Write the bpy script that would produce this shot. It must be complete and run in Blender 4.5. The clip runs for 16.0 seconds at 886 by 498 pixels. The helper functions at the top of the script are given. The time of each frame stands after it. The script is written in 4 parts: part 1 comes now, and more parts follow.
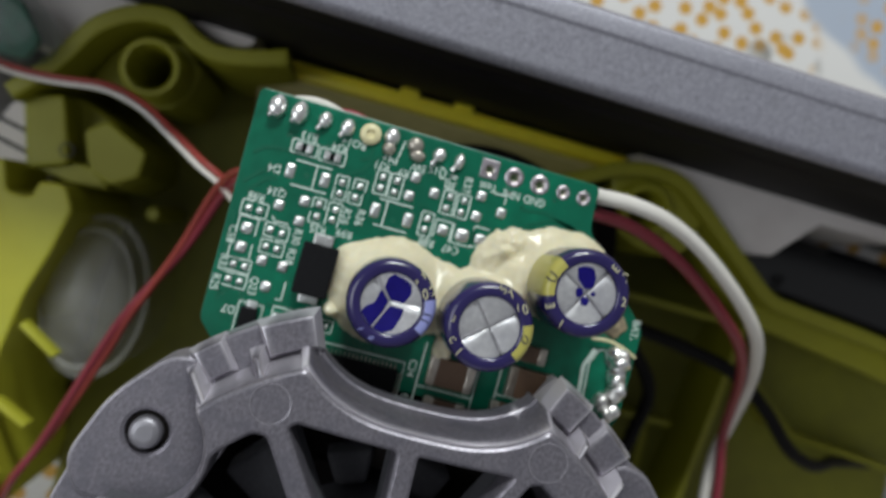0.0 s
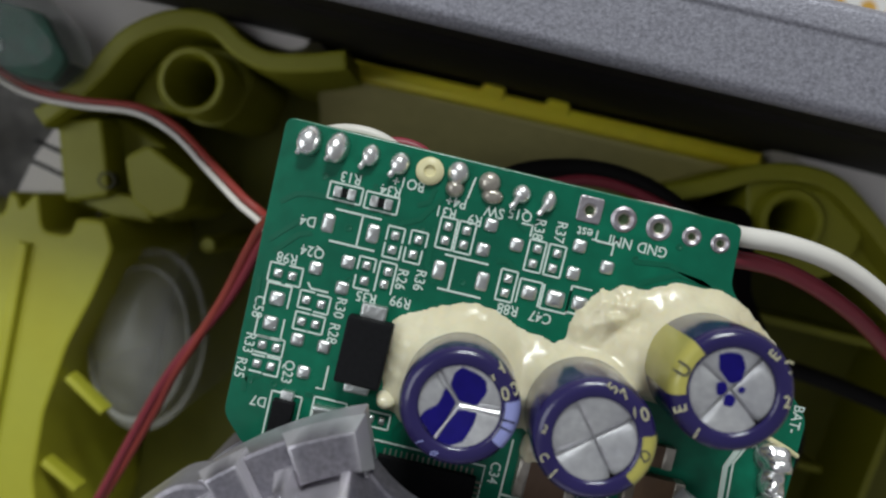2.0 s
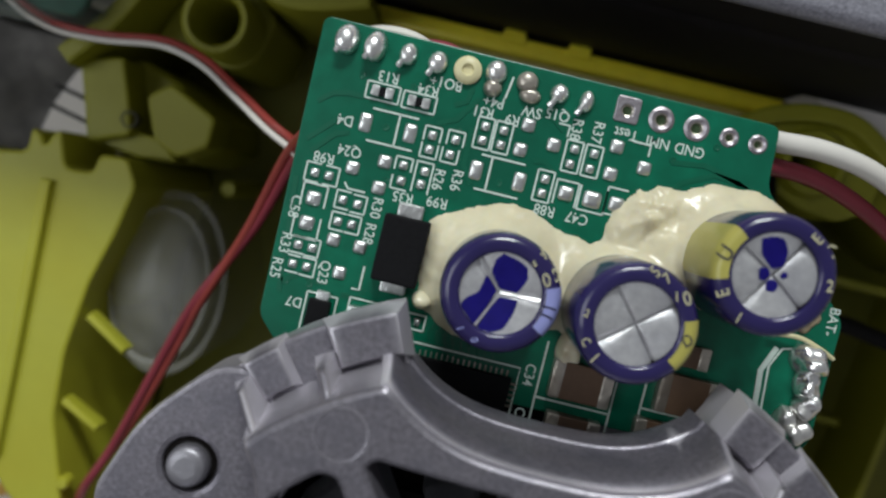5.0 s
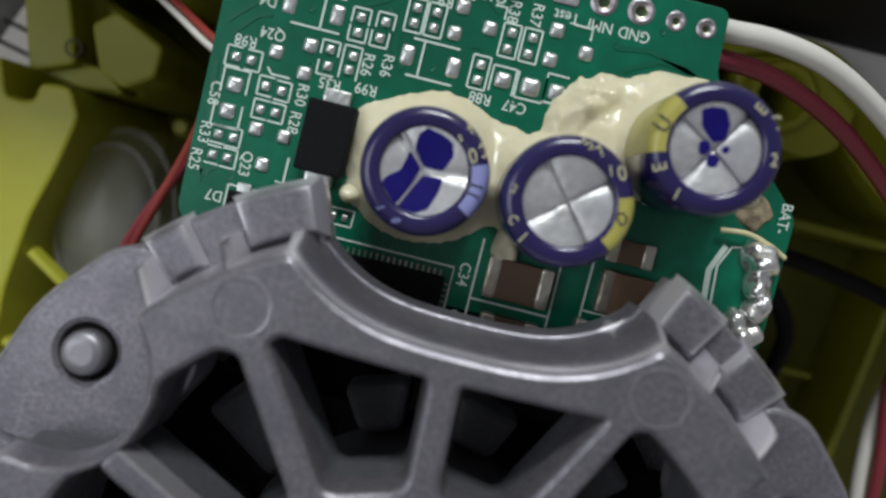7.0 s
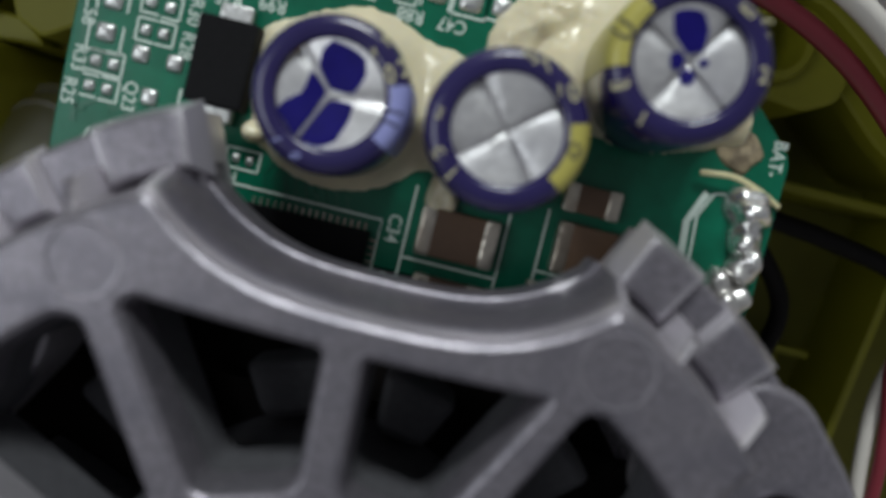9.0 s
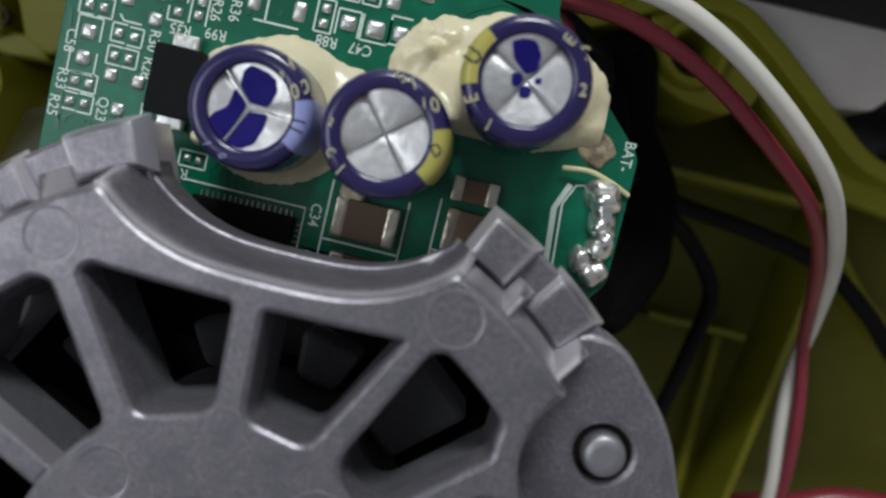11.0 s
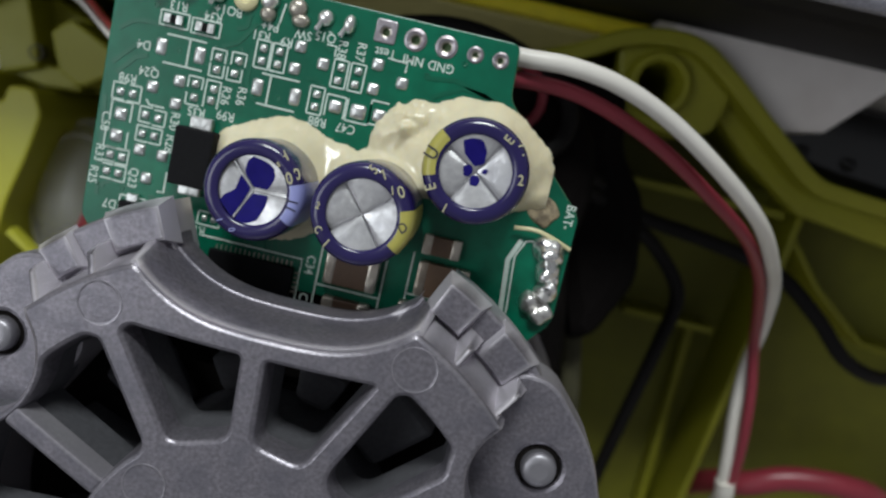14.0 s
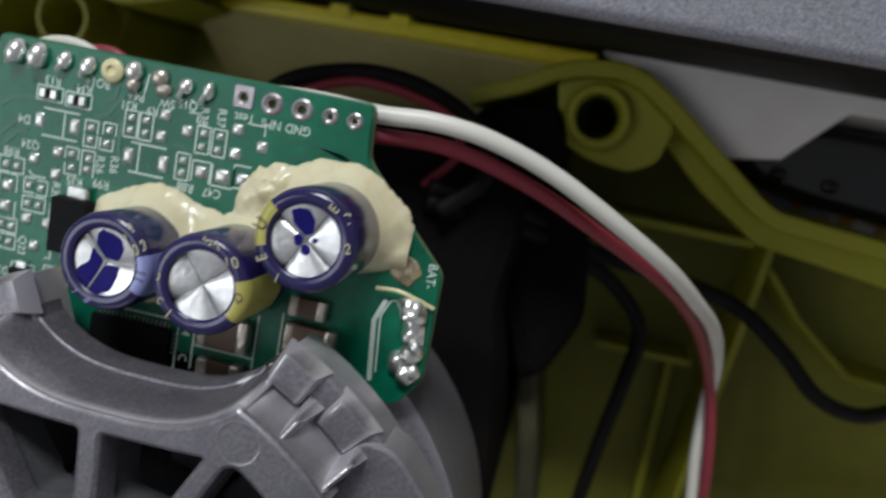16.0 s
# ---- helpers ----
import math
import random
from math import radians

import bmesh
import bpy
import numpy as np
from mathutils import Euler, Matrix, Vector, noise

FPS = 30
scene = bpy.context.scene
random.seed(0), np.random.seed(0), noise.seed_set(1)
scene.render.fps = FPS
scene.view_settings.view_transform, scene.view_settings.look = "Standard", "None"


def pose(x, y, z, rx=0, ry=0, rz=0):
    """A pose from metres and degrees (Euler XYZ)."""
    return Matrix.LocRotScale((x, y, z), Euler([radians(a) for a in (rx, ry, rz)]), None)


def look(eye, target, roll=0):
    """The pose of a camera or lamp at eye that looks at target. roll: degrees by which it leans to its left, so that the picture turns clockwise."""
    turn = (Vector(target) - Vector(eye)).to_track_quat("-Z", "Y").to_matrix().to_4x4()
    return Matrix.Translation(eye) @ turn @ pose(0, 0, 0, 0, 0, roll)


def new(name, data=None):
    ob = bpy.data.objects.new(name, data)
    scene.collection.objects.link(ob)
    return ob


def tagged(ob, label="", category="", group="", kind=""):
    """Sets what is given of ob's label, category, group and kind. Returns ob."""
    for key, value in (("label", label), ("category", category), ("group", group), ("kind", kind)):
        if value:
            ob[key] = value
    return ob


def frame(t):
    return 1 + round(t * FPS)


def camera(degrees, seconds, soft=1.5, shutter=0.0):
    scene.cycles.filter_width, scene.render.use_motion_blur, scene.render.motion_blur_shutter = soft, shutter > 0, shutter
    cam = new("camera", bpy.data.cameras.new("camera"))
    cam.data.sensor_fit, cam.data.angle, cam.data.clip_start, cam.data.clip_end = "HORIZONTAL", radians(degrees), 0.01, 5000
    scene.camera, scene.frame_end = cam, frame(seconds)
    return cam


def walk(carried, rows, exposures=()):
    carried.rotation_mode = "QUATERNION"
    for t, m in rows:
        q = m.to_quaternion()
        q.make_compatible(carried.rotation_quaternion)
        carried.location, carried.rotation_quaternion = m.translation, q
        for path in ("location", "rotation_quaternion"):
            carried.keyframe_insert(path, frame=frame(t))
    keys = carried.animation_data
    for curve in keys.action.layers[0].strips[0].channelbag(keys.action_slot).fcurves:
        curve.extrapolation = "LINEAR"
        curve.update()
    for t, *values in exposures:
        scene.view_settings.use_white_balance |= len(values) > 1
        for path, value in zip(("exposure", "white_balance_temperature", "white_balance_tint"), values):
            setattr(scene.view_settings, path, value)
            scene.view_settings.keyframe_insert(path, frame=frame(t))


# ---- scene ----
cam = camera(58.0, 16.0, soft=2.3, shutter=0.5)
DEEP = 9.0   # centimetres from the table top up to the circuit board
# seconds; eye in centimetres from the test pad on the board; turns in degrees
ROWS = [
    (0, -1.336, -1.052, 9.393, -1.66, -6.16, 15.54),
    (0.5, -0.554, -1.416, 9.724, -0.51, 0.28, 14.62),
    (1, -1.106, -0.915, 8.960, -1.23, 1.38, 14.08),
    (1.5, -1.164, -0.378, 7.698, -2.57, 0.99, 13.52),
    (2, -1.132, -0.150, 7.124, -3.63, 1.33, 13.36),
    (2.5, -1.133, -0.135, 7.204, -3.64, 1.42, 13.29),
    (3, -1.108, -0.157, 7.067, -3.75, 1.54, 13.26),
    (3.5, -1.017, -0.330, 7.148, -3.85, 1.50, 13.08),
    (4, -1.431, -0.641, 7.199, -3.67, 1.59, 13.18),
    (6.5, -0.636, -1.678, 7.031, -3.51, 0.96, 14.39),
    (7, -0.482, -1.902, 6.806, -3.49, 0.96, 14.10),
    (7.5, -0.372, -2.000, 6.675, -3.56, 0.74, 14.03),
    (8, -0.227, -2.220, 6.362, -3.56, 0.60, 13.92),
    (8.5, 0.007, -2.037, 5.892, -4.05, 1.00, 14.01),
    (9, 0.074, -2.110, 5.688, -4.46, 0.71, 13.84),
    (9.5, 0.399, -1.966, 5.894, -4.48, 1.10, 14.03),
    (12, 1.121, -1.922, 7.650, -4.33, 2.66, 13.29),
    (12.5, 1.070, -1.511, 7.949, -5.97, 2.96, 13.38),
    (13, 1.203, -1.308, 8.093, -6.77, 3.62, 13.08),
    (13.5, 1.135, -0.948, 8.137, -7.79, 3.54, 13.26),
    (14, 1.336, -0.776, 8.223, -7.82, 3.81, 13.16),
    (14.5, 1.446, -0.637, 8.116, -7.38, 3.88, 12.99),
    (15, 1.879, -0.490, 8.028, -7.43, 5.16, 12.97),
    (15.5, 2.530, -0.288, 8.067, -7.50, 6.91, 12.56),
    (16, 3.420, 0.238, 7.805, -7.78, 9.79, 10.95),
]
walk(cam, [(t, pose(x / 100, y / 100, (z + DEEP) / 100, a, b, c)) for t, x, y, z, a, b, c in ROWS], [(0.0, 0.0), (2.0, -0.08), (4.0, -0.09), (7.0, -0.1), (8.5, -0.27), (9.5, -0.24), (12.0, -0.04), (16.0, -0.1)])
cam.data.dof.use_dof = True
cam.data.dof.focus_distance = 0.074
cam.data.dof.aperture_fstop = 24.0

# ---- world and light ----
world = bpy.data.worlds.new("room")
scene.world = world
world.use_nodes = True
world.node_tree.nodes["Background"].inputs[0].default_value = (0.92, 0.95, 1.0, 1)
world.node_tree.nodes["Background"].inputs[1].default_value = 0.2
lamp_data = bpy.data.lights.new("ceiling_lamp", "AREA")
lamp_data.shape, lamp_data.size, lamp_data.size_y = "RECTANGLE", 0.65, 0.3
lamp_data.energy, lamp_data.color = 27.5, (0.93, 0.985, 0.975)
lamp = new("ceiling_lamp", lamp_data)
lamp.matrix_world = look((-0.1, 1.5, 1.26), (0, 0, 0.08))
tagged(lamp, "white rectangular ceiling lamp of the room", "lamp")
# Added fill from the left; stands in for unseen room light.
glow_data = bpy.data.lights.new("left_fill", "AREA")
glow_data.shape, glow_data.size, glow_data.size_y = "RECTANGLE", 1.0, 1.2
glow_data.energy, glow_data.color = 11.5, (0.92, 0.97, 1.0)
glow = new("left_fill", glow_data)
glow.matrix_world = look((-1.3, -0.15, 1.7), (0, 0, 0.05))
tagged(glow, "soft fill light added from the left", "window")

# ---- helpers of this scene; all shapes are given in centimetres from the test pad ----
CM = 0.01
PLACE = {}


def spot(x, y, z):
    return Vector((x * CM, y * CM, (z + DEEP) * CM))


def thing(name, x, y, z, label, category, group="", kind=""):
    ob = new(name)
    ob.empty_display_size = 0.005
    ob.location = spot(x, y, z)
    PLACE[ob.name] = ob.location.copy()
    return tagged(ob, label, category, group, kind)


def part(name, bm, material, parent=None, label="", smooth=40, kind=""):
    """One mesh object from a bmesh in centimetres."""
    bmesh.ops.recalc_face_normals(bm, faces=bm.faces[:])
    co = [v.co for v in bm.verts]
    lo = Vector([min(c[i] for c in co) for i in range(3)])
    hi = Vector([max(c[i] for c in co) for i in range(3)])
    mid = Vector(((lo.x + hi.x) / 2, (lo.y + hi.y) / 2, lo.z))
    for v in bm.verts:
        v.co = (v.co - mid) * CM
    bm.normal_update()
    for f in bm.faces:
        f.smooth = smooth > 0 and abs(f.normal.z) < 0.9999
    me = bpy.data.meshes.new(name)
    bm.to_mesh(me)
    bm.free()
    if 0 < smooth < 180:
        me.set_sharp_from_angle(angle=radians(smooth))
        for p in me.polygons:
            p.use_smooth = abs(p.normal.z) < 0.9999
    me.materials.append(material)
    ob = new(name, me)
    where = spot(*mid)
    if parent is not None:
        ob.parent = parent
        ob.location = where - PLACE[parent.name]
    else:
        ob.location = where
    PLACE[ob.name] = where
    if label or kind:
        tagged(ob, label, kind=kind)
    return ob


def again(first, x, y, z, parent, turn=0.0, name=None):
    """Another object on the mesh of first, its base at a place in centimetres."""
    ob = new(name or first.name.split(".")[0], first.data)
    ob.parent = parent
    ob.location = spot(x, y, z) - PLACE[parent.name]
    ob.rotation_euler = (0, 0, radians(turn))
    PLACE[ob.name] = spot(x, y, z)
    return ob


def box(x0, x1, y0, y1, z0, z1, bevel=0.0, bm=None):
    bm = bm or bmesh.new()
    got = bmesh.ops.create_cube(bm, size=1.0)["verts"]
    for v in got:
        v.co = Vector((x0 + (v.co.x + 0.5) * (x1 - x0), y0 + (v.co.y + 0.5) * (y1 - y0), z0 + (v.co.z + 0.5) * (z1 - z0)))
    if bevel:
        edges = list({e for v in got for e in v.link_edges})
        bmesh.ops.bevel(bm, geom=edges, offset=bevel, segments=2, affect="EDGES", profile=0.6)
    return bm


def lathe(profile, x=0.0, y=0.0, seg=40, bm=None, closed=False):
    """Turns (r, z) pairs round a vertical axis."""
    bm = bm or bmesh.new()
    rings = []
    for r, z in profile:
        if r < 1e-6:
            rings.append([bm.verts.new((x, y, z))] * seg)
        else:
            rings.append([bm.verts.new((x + r * math.cos(2 * math.pi * k / seg), y + r * math.sin(2 * math.pi * k / seg), z)) for k in range(seg)])
    pairs = list(zip(rings, rings[1:] + ([rings[0]] if closed else [])))
    for a, b in pairs if closed else pairs[: len(rings) - 1]:
        for k in range(seg):
            q = []
            for v in (a[k], a[(k + 1) % seg], b[(k + 1) % seg], b[k]):
                if v not in q:
                    q.append(v)
            if len(q) > 2:
                bm.faces.new(q)
    return bm


def inset(loop, d):
    """A closed line of (x, y), anticlockwise, moved inwards by d."""
    out, n = [], len(loop)
    for i in range(n):
        p, q, r = Vector(loop[i - 1]), Vector(loop[i]), Vector(loop[(i + 1) % n])
        a, b = (q - p), (r - q)
        na, nb = Vector((-a.y, a.x)).normalized(), Vector((-b.y, b.x)).normalized()
        m = na + nb
        m = m.normalized() if m.length > 1e-6 else na
        c = max(0.45, m.dot(na))
        out.append(tuple(q + m * d / c))
    return out


def rounded(points, r, n=5):
    """Rounds the corners of a closed line of (x, y)."""
    out, m = [], len(points)
    for i in range(m):
        p, q, s = Vector(points[i - 1]), Vector(points[i]), Vector(points[(i + 1) % m])
        a, b = (p - q), (s - q)
        d = min(r, a.length * 0.45, b.length * 0.45)
        a, b = q + a.normalized() * d, q + b.normalized() * d
        for k in range(n + 1):
            t = k / n
            out.append(tuple(a * (1 - t) ** 2 + q * 2 * t * (1 - t) + b * t * t))
    return out


def anticlockwise(loop):
    area = sum(loop[i - 1][0] * loop[i][1] - loop[i][0] * loop[i - 1][1] for i in range(len(loop)))
    return loop if area > 0 else loop[::-1]


def plate(outer, z0, z1, soft=0.0, holes=(), draft=0.0, bm=None, base=True):
    """A flat body with holes; its upper edges are rounded by soft, its sides splay by draft towards the bottom."""
    bm = bm or bmesh.new()
    tops, bottoms = [], []
    for loop, way in [(anticlockwise(list(outer)), 1)] + [(anticlockwise(list(h)), -1) for h in holes]:
        levels = [(inset(loop, -way * draft), z0)]
        if soft:
            levels += [(loop, z1 - soft), (inset(loop, way * soft * 0.3), z1 - soft * 0.3), (inset(loop, way * soft), z1)]
        else:
            levels += [(loop, z1)]
        rings = [[bm.verts.new((x, y, z)) for x, y in pts] for pts, z in levels]
        n = len(loop)
        for a, b in zip(rings, rings[1:]):
            for k in range(n):
                bm.faces.new((a[k], a[(k + 1) % n], b[(k + 1) % n], b[k]))
        bottoms.append(rings[0])
        tops.append(rings[-1])
    for rings in (tops, bottoms) if base else (tops,):
        edges = [bm.edges.get((r[k], r[(k + 1) % len(r)])) for r in rings for k in range(len(r))]
        bmesh.ops.triangle_fill(bm, use_beauty=True, use_dissolve=False, edges=edges)
    return bm


def flow(points, steps=8):
    """A smooth line through points (Catmull-Rom)."""
    p = [Vector(q) for q in points]
    p = [p[0] * 2 - p[1]] + p + [p[-1] * 2 - p[-2]]
    out = []
    for i in range(1, len(p) - 2):
        for k in range(steps):
            t = k / steps
            out.append(0.5 * (2 * p[i] + (p[i + 1] - p[i - 1]) * t + (2 * p[i - 1] - 5 * p[i] + 4 * p[i + 1] - p[i + 2]) * t * t + (3 * p[i] - p[i - 1] - 3 * p[i + 1] + p[i + 2]) * t ** 3))
    return out + [p[-2]]


def tube(points, r, seg=12, steps=8, bm=None, squash=1.0):
    bm = bm or bmesh.new()
    line = flow(points, steps)
    side, rings = None, []
    for i, q in enumerate(line):
        ahead = (line[min(i + 1, len(line) - 1)] - line[max(i - 1, 0)]).normalized()
        side = (side - ahead * side.dot(ahead)).normalized() if side else ahead.cross(Vector((0.1, 0.2, 1))).normalized()
        up = ahead.cross(side)
        rings.append([bm.verts.new(q + r * (math.cos(2 * math.pi * k / seg) * side + squash * math.sin(2 * math.pi * k / seg) * up)) for k in range(seg)])
    for a, b in zip(rings, rings[1:]):
        for k in range(seg):
            bm.faces.new((a[k], a[(k + 1) % seg], b[(k + 1) % seg], b[k]))
    bm.faces.new(rings[0][::-1])
    bm.faces.new(rings[-1])
    return bm


def ribbon(points, wide, z0, z1, soft=0.0, closed=False, bm=None):
    """An upright wall along a line of (x, y)."""
    p = [Vector(q) for q in points]
    left, right = [], []
    for i, q in enumerate(p):
        a = p[max(i - 1, 0)] if not closed else p[i - 1]
        b = p[min(i + 1, len(p) - 1)] if not closed else p[(i + 1) % len(p)]
        d = (b - a).normalized()
        n = Vector((-d.y, d.x)) * wide / 2
        left.append(tuple(q + n))
        right.append(tuple(q - n))
    return plate(left + right[::-1], z0, z1, soft, bm=bm)


def dome(x, y, z, rx, ry, h, seg=12, rings=4, bm=None, lean=0.0, seed=0):
    """A solder blob or pad cushion."""
    bm = bm or bmesh.new()
    rows = []
    for j in range(rings + 1):
        a = j / rings * math.pi / 2
        c, s = math.cos(a) ** 0.7 if j < rings else 0.0, math.sin(a)
        if j == rings:
            rows.append([bm.verts.new((x + lean * 0.4, y + lean, z + h))] * seg)
            continue
        rows.append([bm.verts.new((x + rx * c * math.cos(2 * math.pi * k / seg) + lean * 0.4 * s, y + ry * c * math.sin(2 * math.pi * k / seg) + lean * s, z + h * s)) for k in range(seg)])
    for a, b in zip(rows, rows[1:]):
        for k in range(seg):
            q = []
            for v in (a[k], a[(k + 1) % seg], b[(k + 1) % seg], b[k]):
                if v not in q:
                    q.append(v)
            bm.faces.new(q)
    bm.faces.new(rows[0][::-1])
    return bm


def cushion(x, y, z, wx, wy, h, turn=0.0):
    """A rectangular tinned pad with a swollen top."""
    bm = bmesh.new()
    c, s = math.cos(radians(turn)), math.sin(radians(turn))
    shape = rounded([(-wx / 2, -wy / 2), (wx / 2, -wy / 2), (wx / 2, wy / 2), (-wx / 2, wy / 2)], min(wx, wy) * 0.22, 2)
    rows = []
    for k, hh in ((1.0, 0.0), (0.97, 0.25), (0.8, 0.68), (0.45, 0.95)):
        rows.append([bm.verts.new((x + k * (px * c - py * s), y + k * (px * s + py * c), z + h * hh)) for px, py in shape])
    n = len(shape)
    for a, b in zip(rows, rows[1:]):
        for k in range(n):
            bm.faces.new((a[k], a[(k + 1) % n], b[(k + 1) % n], b[k]))
    tip = bm.verts.new((x, y, z + h))
    for k in range(n):
        bm.faces.new((rows[-1][k], rows[-1][(k + 1) % n], tip))
    return bm


def lettering(text, x, y, z, size, turn, material, parent, name="lettering", squeeze=1.0):
    """Printed words, size being the height of a capital in centimetres, centred on a place."""
    cu = bpy.data.curves.new("words", "FONT")
    cu.body, cu.size, cu.align_x, cu.align_y, cu.offset, cu.resolution_u = text, size * 1.4, "CENTER", "CENTER", 0.0012, 3
    tmp = bpy.data.objects.new("words", cu)
    me = bpy.data.meshes.new_from_object(tmp)
    bpy.data.objects.remove(tmp)
    me.transform(Matrix.Translation((0, 0, 0)) @ Matrix.Rotation(radians(turn), 4, "Z") @ Matrix.Diagonal((CM * squeeze, CM, CM, 1)))
    me.name = name
    me.materials.append(material)
    ob = new(name, me)
    ob.parent = parent
    ob.location = spot(x, y, z) - PLACE[parent.name]
    PLACE[ob.name] = spot(x, y, z)
    return ob


# ---- materials ----
def material(name, base, rough=0.5, metal=0.0, vary=0.0, scale=800.0, tint=None, bump=0.0, bump_scale=None, coat=0.0, grime=0.0, transmission=0.0, ior=1.45, alpha=1.0, sss=0.0, gloss=0.5):
    """A procedural surface; scale: features per metre. grime: large uneven stains towards tint."""
    m = bpy.data.materials.new(name)
    m.use_nodes = True
    nt = m.node_tree
    b = nt.nodes["Principled BSDF"]
    b.inputs["Roughness"].default_value = rough
    b.inputs["Metallic"].default_value = metal
    b.inputs["Coat Weight"].default_value = coat
    b.inputs["Coat Roughness"].default_value = 0.12
    b.inputs["Transmission Weight"].default_value = transmission
    b.inputs["IOR"].default_value = ior
    b.inputs["Alpha"].default_value = alpha
    b.inputs["Specular IOR Level"].default_value = gloss
    if sss:
        b.inputs["Subsurface Weight"].default_value = sss
        b.inputs["Subsurface Radius"].default_value = (0.001, 0.0008, 0.0005)
        b.inputs["Subsurface Scale"].default_value = 1.0
    geo = nt.nodes.new("ShaderNodeNewGeometry")
    fine = nt.nodes.new("ShaderNodeTexNoise")
    fine.inputs["Scale"].default_value, fine.inputs["Detail"].default_value = scale, 4
    nt.links.new(geo.outputs["Position"], fine.inputs["Vector"])
    wide = nt.nodes.new("ShaderNodeTexNoise")
    wide.inputs["Scale"].default_value, wide.inputs["Detail"].default_value = scale * 0.13, 3
    nt.links.new(geo.outputs["Position"], wide.inputs["Vector"])
    one = nt.nodes.new("ShaderNodeMix")
    one.data_type = "RGBA"
    dark = tuple(c * (1 - vary) for c in base)
    light = tuple(min(1.0, c * (1 + vary)) for c in base)
    one.inputs["A"].default_value, one.inputs["B"].default_value = (*dark, 1), (*light, 1)
    nt.links.new(fine.outputs["Fac"], one.inputs["Factor"])
    last = one.outputs["Result"]
    if grime:
        ramp = nt.nodes.new("ShaderNodeValToRGB")
        ramp.color_ramp.elements[0].position, ramp.color_ramp.elements[1].position = 0.45, 0.72
        ramp.color_ramp.elements[1].color = (grime, grime, grime, 1)
        nt.links.new(wide.outputs["Fac"], ramp.inputs["Fac"])
        two = nt.nodes.new("ShaderNodeMix")
        two.data_type = "RGBA"
        two.inputs["B"].default_value = (*(tint or dark), 1)
        nt.links.new(last, two.inputs["A"])
        nt.links.new(ramp.outputs["Color"], two.inputs["Factor"])
        last = two.outputs["Result"]
    nt.links.new(last, b.inputs["Base Color"])
    spread = nt.nodes.new("ShaderNodeMapRange")
    spread.inputs["To Min"].default_value, spread.inputs["To Max"].default_value = max(0.02, rough - 0.1), min(1.0, rough + 0.12)
    nt.links.new(wide.outputs["Fac"], spread.inputs["Value"])
    nt.links.new(spread.outputs["Result"], b.inputs["Roughness"])
    if bump:
        bn = nt.nodes.new("ShaderNodeBump")
        bn.inputs["Distance"].default_value, bn.inputs["Strength"].default_value = 0.0004 * bump, 0.7
        grain = fine
        if bump_scale:
            grain = nt.nodes.new("ShaderNodeTexNoise")
            grain.inputs["Scale"].default_value, grain.inputs["Detail"].default_value = bump_scale, 3
            nt.links.new(geo.outputs["Position"], grain.inputs["Vector"])
        nt.links.new(grain.outputs["Fac"], bn.inputs["Height"])
        nt.links.new(bn.outputs["Normal"], b.inputs["Normal"])
    return m


ZINC = material("die_cast_zinc", (0.222, 0.208, 0.238), 0.33, 0.6, 0.6, 2600, (0.14, 0.135, 0.165), 0.11, 4500, grime=0.7)


def worn_lit_edges(m):
    """Convex edges of the casting are painted bright, for rubbed metal and highlights."""
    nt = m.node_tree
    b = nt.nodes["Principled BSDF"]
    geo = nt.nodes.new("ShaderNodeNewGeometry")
    bright_mask = nt.nodes.new("ShaderNodeMapRange")
    bright_mask.inputs["From Min"].default_value, bright_mask.inputs["From Max"].default_value = 0.535, 0.61
    bright_mask.inputs["To Max"].default_value = 0.9
    nt.links.new(geo.outputs["Pointiness"], bright_mask.inputs["Value"])
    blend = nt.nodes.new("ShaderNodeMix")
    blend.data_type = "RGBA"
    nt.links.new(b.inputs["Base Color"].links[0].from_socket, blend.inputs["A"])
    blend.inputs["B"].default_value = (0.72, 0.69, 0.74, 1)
    nt.links.new(bright_mask.outputs["Result"], blend.inputs["Factor"])
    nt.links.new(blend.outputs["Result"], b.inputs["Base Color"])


worn_lit_edges(ZINC)
# Darker copy of the casting: shade inside the bell is put into its colour.
SHADEDCAST = material("shaded_rough_casting", (0.11, 0.11, 0.122), 0.6, 0.35, 0.3, 1800, bump=0.15)
STEEL = material("steel_screw", (0.34, 0.33, 0.36), 0.45, 0.8, 0.08, 1500, bump=0.1)
# Black of the mount; also stands for shade behind spokes and round screws.
BLACKANDSHADE = material("black_parts_and_shade", (0.0075, 0.0062, 0.006), 0.85, 0.0, 0.3, 900, bump=0.2, gloss=0.08)
MASK = material("green_solder_mask", (0.002, 0.135, 0.074), 0.3, 0.0, 0.45, 500, (0.0015, 0.085, 0.048), 0.05, 2000, coat=0.1, grime=0.85, gloss=0.35)
TRACE = material("green_copper_trace", (0.002, 0.105, 0.057), 0.3, 0.0, 0.1, 900, coat=0.1)
OLDBOARD = material("dull_green_board", (0.009, 0.085, 0.05), 0.65, 0.0, 0.5, 600, (0.07, 0.11, 0.09), 0.2, 900, grime=0.7, gloss=0.25)
EDGE = material("board_edge", (0.12, 0.2, 0.1), 0.7, 0.0, 0.3, 3000)
INK = material("white_print", (0.62, 0.72, 0.66), 0.6, 0.0, 0.1, 3000)
TIN = material("tinned_solder", (0.72, 0.74, 0.73), 0.33, 0.9, 0.3, 1500, (0.4, 0.38, 0.38), 0.3, 1800, grime=0.5)
